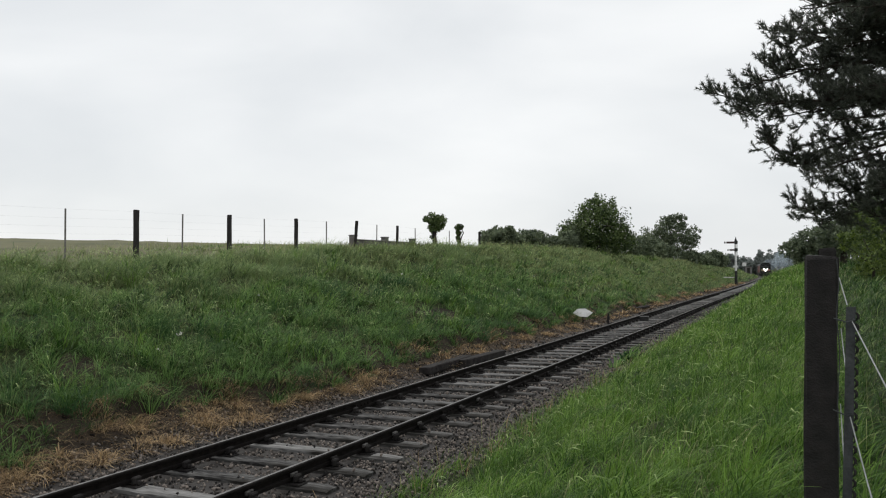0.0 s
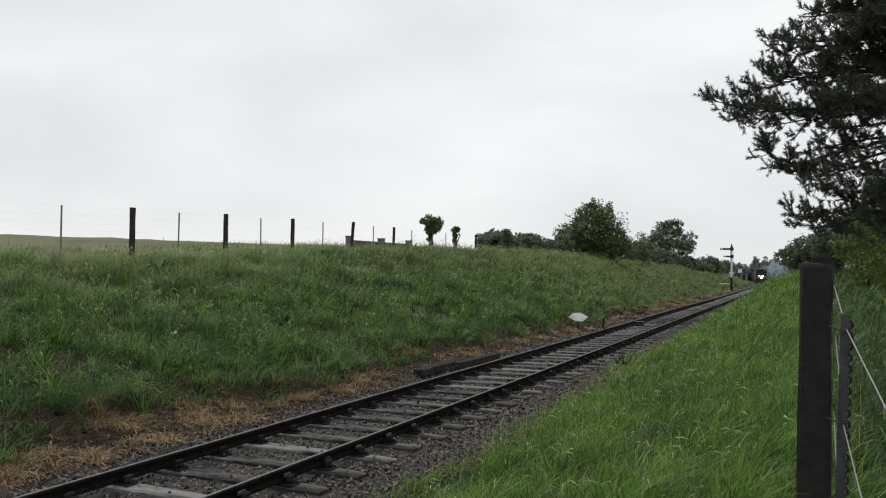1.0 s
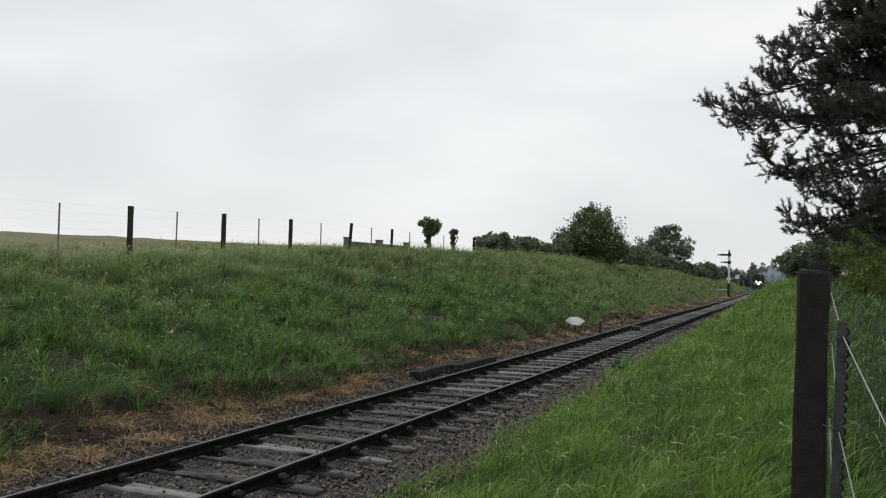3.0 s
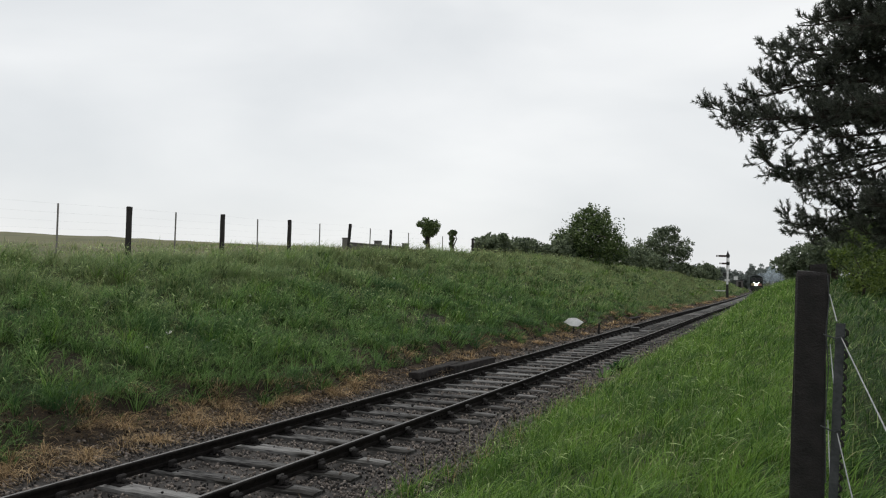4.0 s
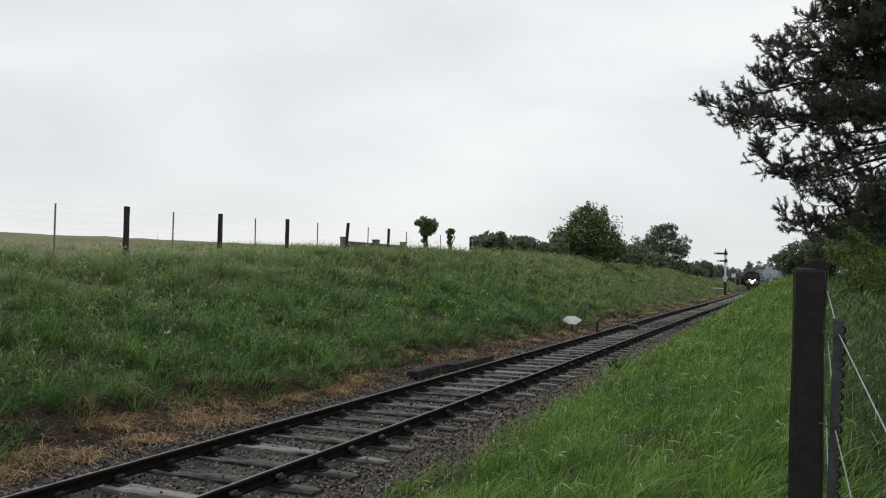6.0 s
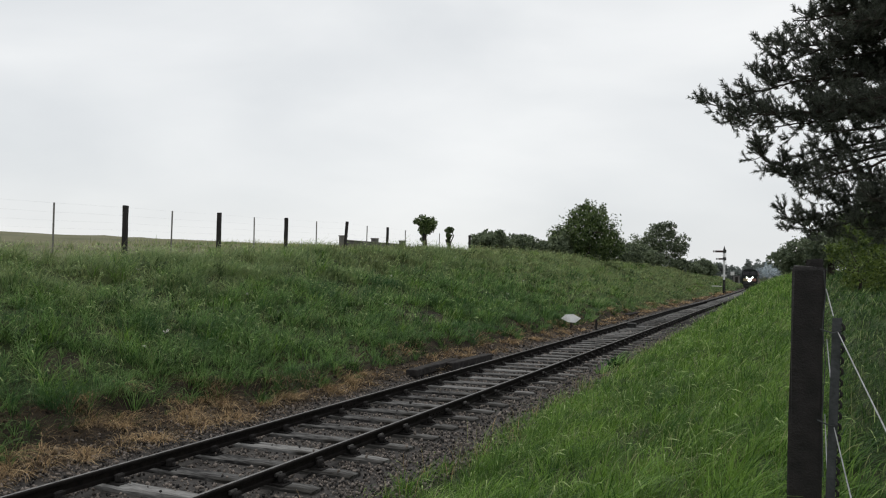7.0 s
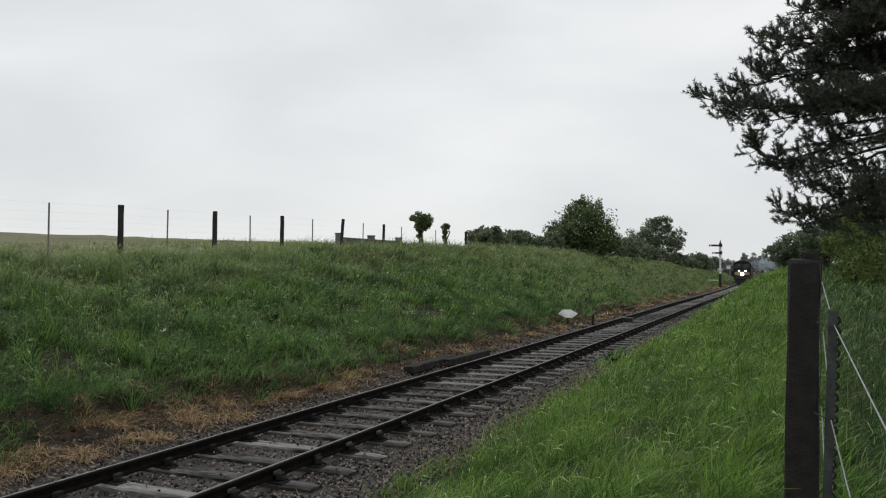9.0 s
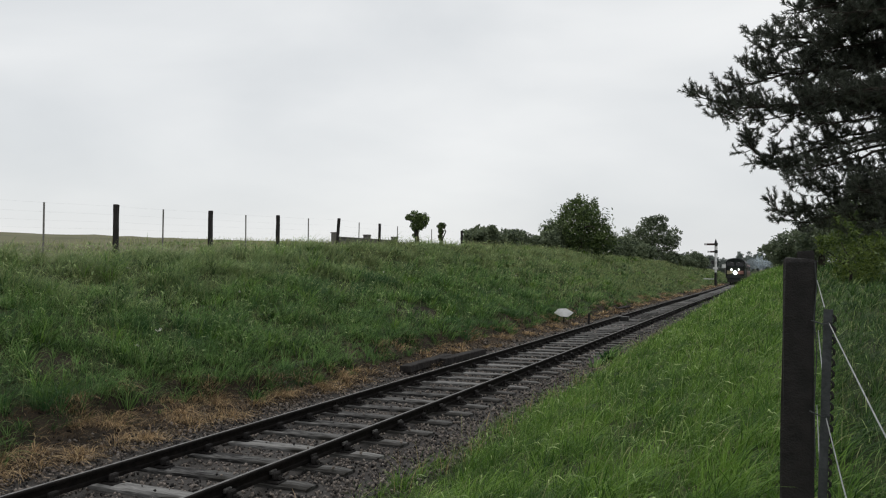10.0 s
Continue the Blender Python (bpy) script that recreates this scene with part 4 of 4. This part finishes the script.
make_tree("rounded_tree", -9.6, 65.2, 4.4, [(0, 0, 2.2, 2.35, 2.0, 2.0), (0.1, 0, 3.75, 1.5, 1.3, 1.05), (-1.9, 0, 1.7, 1.3, 1.4, 1.4), (1.7, 0.4, 1.3, 1.2, 1.2, 1.2)], M_LEAF, "dense rounded green tree with scattered cream blossom", leaf=0.10, clumps=440, per=36, seed=4, blossom=True)
make_tree("spreading_tree", -11.5, 114.5, 6.2, [(0.4, 0, 3.9, 2.7, 2.2, 2.2), (2.6, 0, 3.5, 1.6, 1.6, 1.8), (-2.0, 0, 3.0, 2.4, 2.0, 2.0), (-3.4, 0, 1.8, 1.5, 1.5, 1.5), (0.8, 0, 5.4, 1.7, 1.4, 1.1), (1.2, 0, 1.8, 2.0, 1.5, 1.3)], M_LEAF_DULL, "dark spreading tree with open lower boughs", leaf=0.14, clumps=330, per=34, seed=8, trunk=0.22)
make_tree("small_tree", -10.0, 156.5, 3.2, [(0, 0, 1.9, 1.8, 1.5, 1.2), (-0.9, 0, 1.4, 1.1, 1.1, 0.9), (1.0, 0, 1.5, 1.0, 1.0, 0.9)], M_LEAF_DULL, "small round dark tree beyond the bank", leaf=0.2, clumps=120, per=24, seed=9)
make_tree("ivy_stump_tree", -12.0, 39.0, 2.2, [(-0.18, 0, 1.68, 0.48, 0.42, 0.28), (0.30, 0, 1.52, 0.44, 0.38, 0.36), (0.02, 0, 1.30, 0.42, 0.34, 0.30), (-0.1, 0, 0.9, 0.16, 0.16, 0.3)], M_LEAF, "ivy-covered pollard stump with a flat round head", leaf=0.05, clumps=190, per=30, seed=12, trunk=0.11, limbs=4, sink=0.22)
make_tree("ivy_stump_tree", -12.0, 42.3, 1.8, [(0.0, 0, 1.34, 0.27, 0.25, 0.17), (-0.02, 0, 1.08, 0.17, 0.17, 0.22), (-0.05, 0, 0.75, 0.11, 0.11, 0.25)], M_LEAF, "small ivy-covered pollard stump on the fence line", leaf=0.045, clumps=90, per=26, seed=13, trunk=0.1, limbs=3, sink=0.16)


def make_hedges():
    r = np.random.default_rng(21)
    k = 0
    for x, y, h, w in ((-12.3, 48.5, 1.1, 1.0), (-12.3, 51.5, 1.35, 1.3), (-12.2, 54.5, 1.25, 1.3), (-12.0, 58, 1.1, 1.4), (-11.6, 61.5, 1.3, 1.4), (-11.2, 64.5, 2.3, 1.2), (-11.0, 69.5, 1.7, 1.7), (-10.8, 74, 1.7, 1.7), (-10.2, 79, 2.3, 1.8), (-10.2, 86, 2.0, 2.0), (-10.4, 95, 2.2, 2.2), (-10.6, 104, 1.9, 2.2), (-9.8, 124, 1.5, 2.2), (-9.6, 134, 1.2, 2.4), (-10, 145, 1.2, 2.4), (-10.5, 165, 2.0, 3), (-12, 180, 2.6, 4)):
        k += 1
        h = h + 0.45
        make_tree("hedge_bush", x, y, h, [(0, 0, h * 0.45, w * 0.8, w * 1.3, h * 0.45), (r.uniform(-0.4, 0.4), r.uniform(-1, 1) * w, h * 0.65, w * 0.5, w * 0.7, h * 0.36)], M_LEAF_DULL, "dull green hedge bush along the bank top", "bush", leaf=0.07 + y * 0.0009, clumps=130, per=26, trunk=0.05, seed=100 + k, group="bank-top hedge")


make_hedges()


def make_far_woods():
    r = np.random.default_rng(31)
    n = 0
    for x, y, h, w in ((-34, 350, 8, 5), (-28, 345, 8.0, 4.5), (-23, 348, 7.5, 4), (-18, 352, 7.2, 4), (-14.5, 360, 8, 3.4), (-12.2, 352, 10.6, 2.4), (-9.0, 355, 8.6, 3), (-5.5, 358, 8, 3.4), (-1.5, 360, 7.0, 3.5), (3, 362, 6, 4), (8, 360, 8, 5), (14, 350, 9, 5), (-42, 360, 9, 6), (-24, 300, 5.5, 4)):
        n += 1
        make_tree("distant_tree", x, y, h, [(0, 0, h * 0.42, w, w, h * 0.40), (r.uniform(-1, 1), 0, h * 0.72, w * 0.55, w * 0.55, h * 0.28), (r.uniform(-2, 2), 0, h * 0.3, w * 0.9, w, h * 0.3)], M_LEAF_HAZED, "distant tree with haze painted into its grey-green leaves", leaf=0.42, clumps=120, per=18, trunk=0.3, seed=200 + n, group="distant trees")


make_far_woods()


def make_right_trees():
    make_tree("overhanging_tree", 6.6, 74, 4.6, [(-0.6, 0, 1.9, 1.7, 2.4, 1.1), (-2.0, 0, 1.3, 1.1, 1.6, 0.8), (0.8, 0, 2.1, 1.8, 2.4, 1.4), (-1.2, 0, 0.7, 1.3, 1.5, 0.8)], M_LEAF_DULL, "dark leafy tree leaning over the cutting edge", leaf=0.12, clumps=300, per=26, seed=41)
    make_tree("overhanging_tree", 7.6, 52, 5.0, [(-0.2, 0, 1.7, 1.4, 2.0, 1.2), (0.9, 0, 2.3, 1.5, 2.0, 1.3)], M_LEAF_DULL, "dark leafy tree leaning over the cutting edge", leaf=0.11, clumps=260, per=26, seed=42)
    make_tree("hedge_bush", 7.9, 33, 2.0, [(0.3, 0, 0.7, 1.1, 1.6, 0.8), (-0.7, 0, 1.55, 0.55, 0.8, 0.42), (0.5, -0.5, 1.9, 0.6, 0.8, 0.45), (-0.2, 0.3, 2.3, 0.5, 0.7, 0.35), (1.2, 0, 1.3, 0.6, 0.8, 0.5)], M_LEAF_YOUNG, "bright yellow-green hawthorn bush", "bush", leaf=0.06, clumps=200, per=26, seed=43, trunk=0.05)
    make_tree("hedge_bush", 9.4, 24, 2.6, [(0, 0, 1.2, 1.3, 2.0, 1.2), (-0.3, 0, 1.9, 0.9, 1.2, 0.8)], M_LEAF, "dense dark green hedge bush by the verge", "bush", leaf=0.05, clumps=280, per=30, seed=44, trunk=0.05)
    make_tree("hedge_bush", 8.9, 19, 2.4, [(0.4, 0, 1.0, 1.1, 1.8, 1.0), (0.3, 0, 1.7, 0.9, 1.2, 0.8)], M_LEAF, "dense dark green hedge bush by the verge", "bush", leaf=0.045, clumps=280, per=30, seed=45, trunk=0.05)
    for k, (x, y, h) in enumerate(((9.3, 48, 3.6), (10.6, 55, 4.2), (9.4, 64, 4.0), (10.6, 36, 3.4))):
        make_tree("hedge_bush", x, y, h, [(0, 0, h * 0.36, 1.9, 2.4, h * 0.4), (-0.4, 0, h * 0.7, 1.4, 1.8, h * 0.3)], M_LEAF, "dense dark green hedge bush by the verge", "bush", leaf=0.10, clumps=170, per=24, seed=70 + k, trunk=0.06, sink=0.3)
    make_tree("hedge_bush", 9.2, 42, 4.0, [(0, 0, 1.9, 1.8, 2.4, 1.8), (-0.6, 0, 2.4, 1.2, 2.0, 1.2)], M_LEAF, "dense dark green hedge bush by the verge", "bush", leaf=0.08, clumps=280, per=28, seed=46, trunk=0.06)


make_right_trees()
# Unseen trees added off to the right; their overhanging crowns shade the verge.
for k, (x, y, h) in enumerate(((9.0, 9.0, 6.5), (8.8, 5.0, 7.5), (8.8, 0.5, 7.5))):
    make_tree("shade_tree", x, y, h, [(0, 0, h * 0.45, 1.7, 2.2, h * 0.4), (-0.2, 0.4, h * 0.75, 1.5, 1.9, h * 0.28)] + ([(-1.3, 0, 7.2, 2.2, 2.4, 1.1)] if y < 6 else []), M_LEAF, "tall unseen leafy tree added to shade the verge", leaf=0.07, clumps=220, per=26, seed=60 + k, group="hedgerow")


def make_pine():
    r = np.random.default_rng(51)
    bx, by = 8.9, 14.3
    g = on_ground(bx, by)
    tree = empty("pine_tree", bx, by, g, "tall dark pine with spreading boughs and upturned needle shoots", "tree")
    bm = bmesh.new()
    tube(bm, [(0, 0, -0.3), (0.05, 0, 2.5), (-0.05, 0, 5), (0, 0, 8.5)], [0.24, 0.2, 0.16, 0.05], 10)
    part("trunk", bm, M_BARK, tree)
    # boughs from the tip inwards: x and height of each bend, depth of the tip, fullness
    boughs = [
        (12.6, 1.0, ((4.57, 4.70), (4.93, 4.60), (5.47, 4.55), (5.99, 4.56), (6.44, 4.60), (7.1, 4.69))),
        (12.5, 0.8, ((4.84, 4.42), (5.17, 4.46), (5.69, 4.53), (6.43, 4.56), (7.1, 4.63))),
        (12.9, 0.7, ((5.34, 4.28), (5.70, 4.37), (6.21, 4.43), (7.1, 4.53))),
        (12.7, 0.9, ((5.21, 5.13), (5.50, 5.02), (5.98, 5.10), (6.43, 5.19), (7.1, 5.31))),
        (12.5, 0.8, ((4.98, 4.72), (5.26, 4.82), (5.69, 4.95), (6.28, 5.05), (7.1, 5.11))),
        (13.0, 1.0, ((5.38, 5.60), (5.68, 5.63), (6.05, 5.66), (6.56, 5.72), (7.1, 5.83))),
        (12.6, 0.9, ((5.55, 5.34), (5.83, 5.40), (6.27, 5.48), (7.1, 5.64))),
        (12.8, 0.9, ((6.02, 5.96), (6.33, 6.00), (6.69, 6.11), (7.2, 6.26))),
        (12.5, 0.9, ((5.78, 5.74), (6.05, 5.82), (6.55, 5.95), (7.2, 6.11))),
        (12.9, 0.9, ((6.18, 6.36), (6.61, 6.45), (7.2, 6.62))),
        (12.6, 0.9, ((5.30, 3.93), (5.42, 3.80), (5.71, 3.75), (6.08, 3.87), (6.52, 4.01), (7.1, 4.17))),
        (13.1, 0.4, ((5.80, 3.93), (6.05, 3.97), (6.43, 4.10), (7.1, 4.25))),
        (12.5, 0.5, ((5.97, 3.36), (6.06, 3.47), (6.37, 3.62), (7.1, 3.85))),
        (12.8, 0.7, ((5.58, 3.60), (5.86, 3.62), (6.29, 3.72), (7.1, 3.97))),
        (12.6, 0.9, ((5.60, 2.98), (5.87, 2.95), (6.23, 3.03), (6.59, 3.15), (7.1, 3.35))),
        (12.8, 0.9, ((5.92, 2.78), (6.16, 2.82), (6.59, 2.95), (7.1, 3.15))),
        (13.1, 0.6, ((6.25, 3.20), (6.51, 3.30), (7.1, 3.49))),
    ]
    for k in range(44):
        z = float(np.interp((k + 0.5) / 44, [0, 0.22, 0.3, 1], [2.7, 3.3, 4.35, 7.0]) + r.uniform(-0.1, 0.1))
        x0 = float(np.interp(z, [2.7, 3.4, 4.2, 5.0, 6.0, 7.0], [6.35, 6.55, 5.95, 5.85, 6.1, 6.4]) + r.uniform(0, 0.6))
        boughs.append((r.uniform(12.3, 13.9), 0.7, ((x0, z), (x0 + 0.4, z + 0.05), (x0 + 0.9, z + 0.12))))
    P, D, L = [], [], []
    for depth, full, bends in boughs:
        z0 = bends[-1][1] + 0.25
        pts = [Vector((x - bx, depth + 0.25 * i - by + r.normal() * 0.04, z - g + r.normal() * 0.012)) for i, (x, z) in enumerate(bends)] + [Vector((-0.05, 0, z0 - g))]
        fine = [pts[0]]
        for a, b in zip(pts, pts[1:]):
            cuts = max(2, int((b - a).length / 0.14))
            fine += [a.lerp(b, q / cuts) + (Vector((r.normal(), r.normal(), r.normal())) * 0.012 if q < cuts else Vector()) for q in range(1, cuts + 1)]
        run = np.concatenate([[0], np.cumsum([(b - a).length for a, b in zip(fine, fine[1:])])])
        bb = bmesh.new()
        tube(bb, fine, [float(min(0.006 + 0.011 * d, 0.045)) for d in run], 6)
        shown = float(min(run[-1] - 0.3, 2.9))
        stems = [(fine[1], (fine[0] - fine[1]).normalized(), 0.20)]
        for k in range(int(shown * 20 * full) + 4):
            d = shown * r.random()
            i = min(int(np.searchsorted(run, d)), len(fine) - 1)
            p = fine[i]
            along = (fine[max(i - 1, 0)] - fine[min(i + 1, len(fine) - 1)]).normalized()
            out = Vector((r.normal() * 0.5, r.normal(), r.normal() * 0.55 + 0.12))
            out = (out - along * out.dot(along)).normalized()
            way = (along * r.uniform(0.5, 1.0) + out * r.uniform(0.5, 1.0)).normalized()
            ln = r.uniform(0.12, 0.24) + 0.22 * min(d, 1.2) * r.random()
            q = p + way * ln
            tip = q + (way * 0.5 + Vector((0, 0, 0.75))).normalized() * r.uniform(0.05, 0.12)
            tube(bb, [p, p.lerp(q, 0.55) - Vector((0, 0, 0.012)), q, tip], [0.007, 0.006, 0.005, 0.003], 3)
            stems.append((q, (tip - q).normalized(), (tip - q).length + 0.07))
            for j in range(int(r.integers(2, 5))):
                a = p.lerp(q, r.uniform(0.35, 1.0))
                o2 = Vector((r.normal(), r.normal(), r.normal() * 0.5 + 0.55)).normalized()
                stems.append((a, (way * 0.75 + o2 * 0.9).normalized(), r.uniform(0.10, 0.19)))
        for a, w, ln in stems:
            P.append(a[:]), D.append(w[:]), L.append(ln)
        part("bough", bb, M_BARK, tree)
    P, D, L = np.array(P), np.array(D), np.array(L)
    # needles set like a brush round each shoot, longest near its end
    per = 41
    n = len(P) * per
    q = r.uniform(0, 1, (n, 1)) ** 0.8
    d = np.repeat(D, per, 0)
    base = np.repeat(P, per, 0) + d * q * np.repeat(L, per)[:, None]
    o = r.normal(0, 1, (n, 3))
    o -= d * (o * d).sum(1, keepdims=True)
    o /= np.linalg.norm(o, axis=1, keepdims=True)
    way = d * r.uniform(0.5, 1.0, (n, 1)) + o * r.uniform(0.5, 0.9, (n, 1))
    way /= np.linalg.norm(way, axis=1, keepdims=True)
    ln = r.uniform(0.045, 0.075, (n, 1))
    w = np.cross(way, r.normal(0, 1, (n, 3)))
    w *= 0.0060 / np.linalg.norm(w, axis=1, keepdims=True)
    V = np.stack([base - w, base + w, base + way * ln], 1).reshape(-1, 3)
    tufts = new("needles", fast_mesh("needles", V, np.arange(n * 3).reshape(-1, 3), M_NEEDLE))
    tufts.parent = tree
    tagged(tufts, kind="stuff")


make_pine()


# ------------------------------------------------------------------ train
def make_train():
    t = empty("locomotive", 0, 0, 0, "dark green diesel locomotive with arched roof and lit headlamps", "locomotive")

    def arch(half, base, top, y0, y1, rise):
        bm = bmesh.new()
        prof = [(-half, base), (half, base), (half, top - rise)]
        for k in range(1, 12):
            a = math.pi * k / 12
            prof.append((half * math.cos(a), top - rise + rise * math.sin(a)))
        prof.append((-half, top - rise))
        r0 = [bm.verts.new((x, y0, z)) for x, z in prof]
        r1 = [bm.verts.new((x, y1, z)) for x, z in prof]
        bm.faces.new(r0)
        bm.faces.new(r1[::-1])
        n = len(prof)
        for k in range(n):
            bm.faces.new((r0[k], r1[k], r1[(k + 1) % n], r0[(k + 1) % n]))
        bmesh.ops.recalc_face_normals(bm, faces=bm.faces)
        return bm

    part("body", arch(1.31, 0.95, 3.74, -0.06, 16.5, 0.62), M_GREEN, t)
    part("roof", arch(1.36, 3.10, 3.86, -0.05, 16.4, 0.68), M_ROOF, t, "sooty grey arched roof")
    for sx in (-1, 1):
        bm = bmesh.new()
        box(bm, sx * 0.62, -0.08, 2.95, 0.98, 0.05, 0.55, 0.06)
        w = part("windscreen", bm, M_GLASS, t, "dark windscreen pane")
        bm = bmesh.new()
        box(bm, sx * 0.62, -0.072, 2.95, 1.08, 0.04, 0.65, 0.06)
        part("frame", bm, M_ROOF, w)
        bm = bmesh.new()
        box(bm, sx * 0.80, -0.07, 1.72, 0.70, 0.05, 0.50, 0.03)
        part("front_panel", bm, M_YELLOW if sx < 0 else M_PINK, t, "faded cream front panel" if sx < 0 else "faded pinkish red front panel")
        bm = bmesh.new()
        disc(bm, (sx * 0.50, -0.12, 2.16), (0, 1, 0), 0.10, 0.16, 16)
        part("headlamp", bm, M_LAMP, t, "bright lit white headlamp")
        bm = bmesh.new()
        tube(bm, [(sx * 0.87, 0.0, 1.05), (sx * 0.87, -0.38, 1.05)], [0.10, 0.09], 12)
        disc(bm, (sx * 0.87, -0.42, 1.05), (0, 1, 0), 0.25, 0.06, 20)
        part("buffer", bm, M_BLACK, t)
    bm = bmesh.new()
    disc(bm, (0, -0.12, 1.70), (0, 1, 0), 0.25, 0.16, 20)
    part("headlamp", bm, M_LAMP, t, "bright lit white headlamp")
    bm = bmesh.new()
    box(bm, 0, -0.05, 1.05, 2.45, 0.14, 0.42, 0.02)
    part("buffer_beam", bm, M_BLACK, t)
    bm = bmesh.new()
    box(bm, 0, -0.02, 0.5, 2.2, 0.10, 0.45, 0.04)
    part("snow_plough", bm, M_BLACK, t)
    bm = bmesh.new()
    box(bm, 0, 8.2, 0.85, 2.3, 16.0, 0.3, 0.03)
    part("underframe", bm, M_BLACK, t)
    for y in (2.2, 4.0, 12.5, 14.3):
        for sx in (-1, 1):
            bm = bmesh.new()
            disc(bm, (sx * 0.75, y, 0.5), (1, 0, 0), 0.5, 0.13, 24)
            disc(bm, (sx * 0.69, y, 0.5), (1, 0, 0), 0.53, 0.03, 24)
            part("wheel", bm, M_BLACK, t)
    for y in (3.1, 13.4):
        for sx in (-1, 1):
            bm = bmesh.new()
            box(bm, sx * 0.98, y, 0.58, 0.12, 3.0, 0.34, 0.03)
            part("bogie_frame", bm, M_BLACK, t)
    for k in range(5):
        bm = bmesh.new()
        box(bm, 1.325, 2.4 + k * 2.9, 2.55, 0.03, 1.1, 0.6, 0.01)
        part("side_window", bm, M_GLASS, t)
    c = empty("railway_coach", 0, 0, 0, "maroon passenger coach with grey roof and dark windows", "railway coach", "train coaches")
    part("body", arch(1.32, 0.95, 3.66, 0, 19.5, 0.6), M_MAROON, c)
    part("roof", arch(1.34, 3.10, 3.74, 0.05, 19.45, 0.62), M_ROOF, c, "grey arched roof")
    for k in range(8):
        bm = bmesh.new()
        box(bm, 1.325, 1.6 + k * 2.3, 2.4, 0.03, 1.5, 0.8, 0.03)
        part("window", bm, M_GLASS, c)
    bm = bmesh.new()
    box(bm, 0, 9.7, 0.8, 2.3, 19, 0.3, 0.03)
    part("underframe", bm, M_BLACK, c)
    for y in (2.5, 5.0, 14.5, 17.0):
        for sx in (-1, 1):
            bm = bmesh.new()
            disc(bm, (sx * 0.75, y, 0.46), (1, 0, 0), 0.46, 0.13, 20)
            part("wheel", bm, M_BLACK, c)
    return t, [c, copy_thing(c, pose(0, 0, 0))]


LOCO, COACHES = make_train()


def make_exhaust():
    m = bpy.data.materials.new("thin_blue_exhaust")
    m.use_nodes = True
    n, l = m.node_tree.nodes, m.node_tree.links
    clear, smoke, mix = n.new("ShaderNodeBsdfTransparent"), n.new("ShaderNodeBsdfTranslucent"), n.new("ShaderNodeMixShader")
    smoke.inputs["Color"].default_value = (0.72, 0.84, 0.95, 1)
    mix.inputs[0].default_value = 0.09
    l.new(clear.outputs[0], mix.inputs[1]), l.new(smoke.outputs[0], mix.inputs[2])
    l.new(mix.outputs[0], n["Material Output"].inputs["Surface"])
    r = np.random.default_rng(77)
    cloud = empty("exhaust_smoke", 0, 0, 0, "thin drifting blue exhaust smoke over the line", "smoke")
    for x, y, z, size in ((-1.8, -6, 0.0, 1.7), (0.4, -2, 0.7, 2.1), (2.4, 3, 0.3, 1.6), (0.6, 7, 2.0, 1.9)):
        bm = bmesh.new()
        bmesh.ops.create_icosphere(bm, subdivisions=3, radius=1.0)
        lump = r.uniform(0, 6, 3)
        for v in bm.verts:
            c = v.co.copy()
            v.co = c * size * float(1 + 0.16 * math.sin(3 * c.x + lump[0]) + 0.14 * math.sin(4 * c.y + lump[1]) + 0.12 * math.sin(5 * c.z + lump[2]))
        puff = part("puff", bm, m, cloud)
        puff.matrix_basis = pose(x, y, z)
    return cloud


EXHAUST = make_exhaust()


def chord(y0, y1):
    """The pose of a vehicle whose ends stand on the line at y0 and y1."""
    a = Vector((float(bend(y0)), y0, float(fall(y0))))
    b = Vector((float(bend(y1)), y1, float(fall(y1))))
    d = b - a
    return pose(a.x, a.y, a.z, math.degrees(math.atan2(d.z, math.hypot(d.x, d.y))), 0, -math.degrees(math.atan2(d.x, d.y)))


def motions():
    loco, first, second = [], [], []
    for k in range(21):
        t = k / 2
        y = TRAIN_START - TRAIN_SPEED * t
        loco.append((t, chord(y, y + 16.5)))
        first.append((t, chord(y + 17.3, y + 36.8)))
        second.append((t, chord(y + 37.6, y + 57.1)))
    walk(LOCO, loco)
    walk(COACHES[0], first)
    walk(COACHES[1], second)
    walk(EXHAUST, [(0, pose(-2.6, 262, 2.2)), (5, pose(-2.2, 263, 2.5)), (10, pose(-1.7, 264, 3.0))])


TRAIN_START, TRAIN_SPEED = 244.0, 11.6
motions()
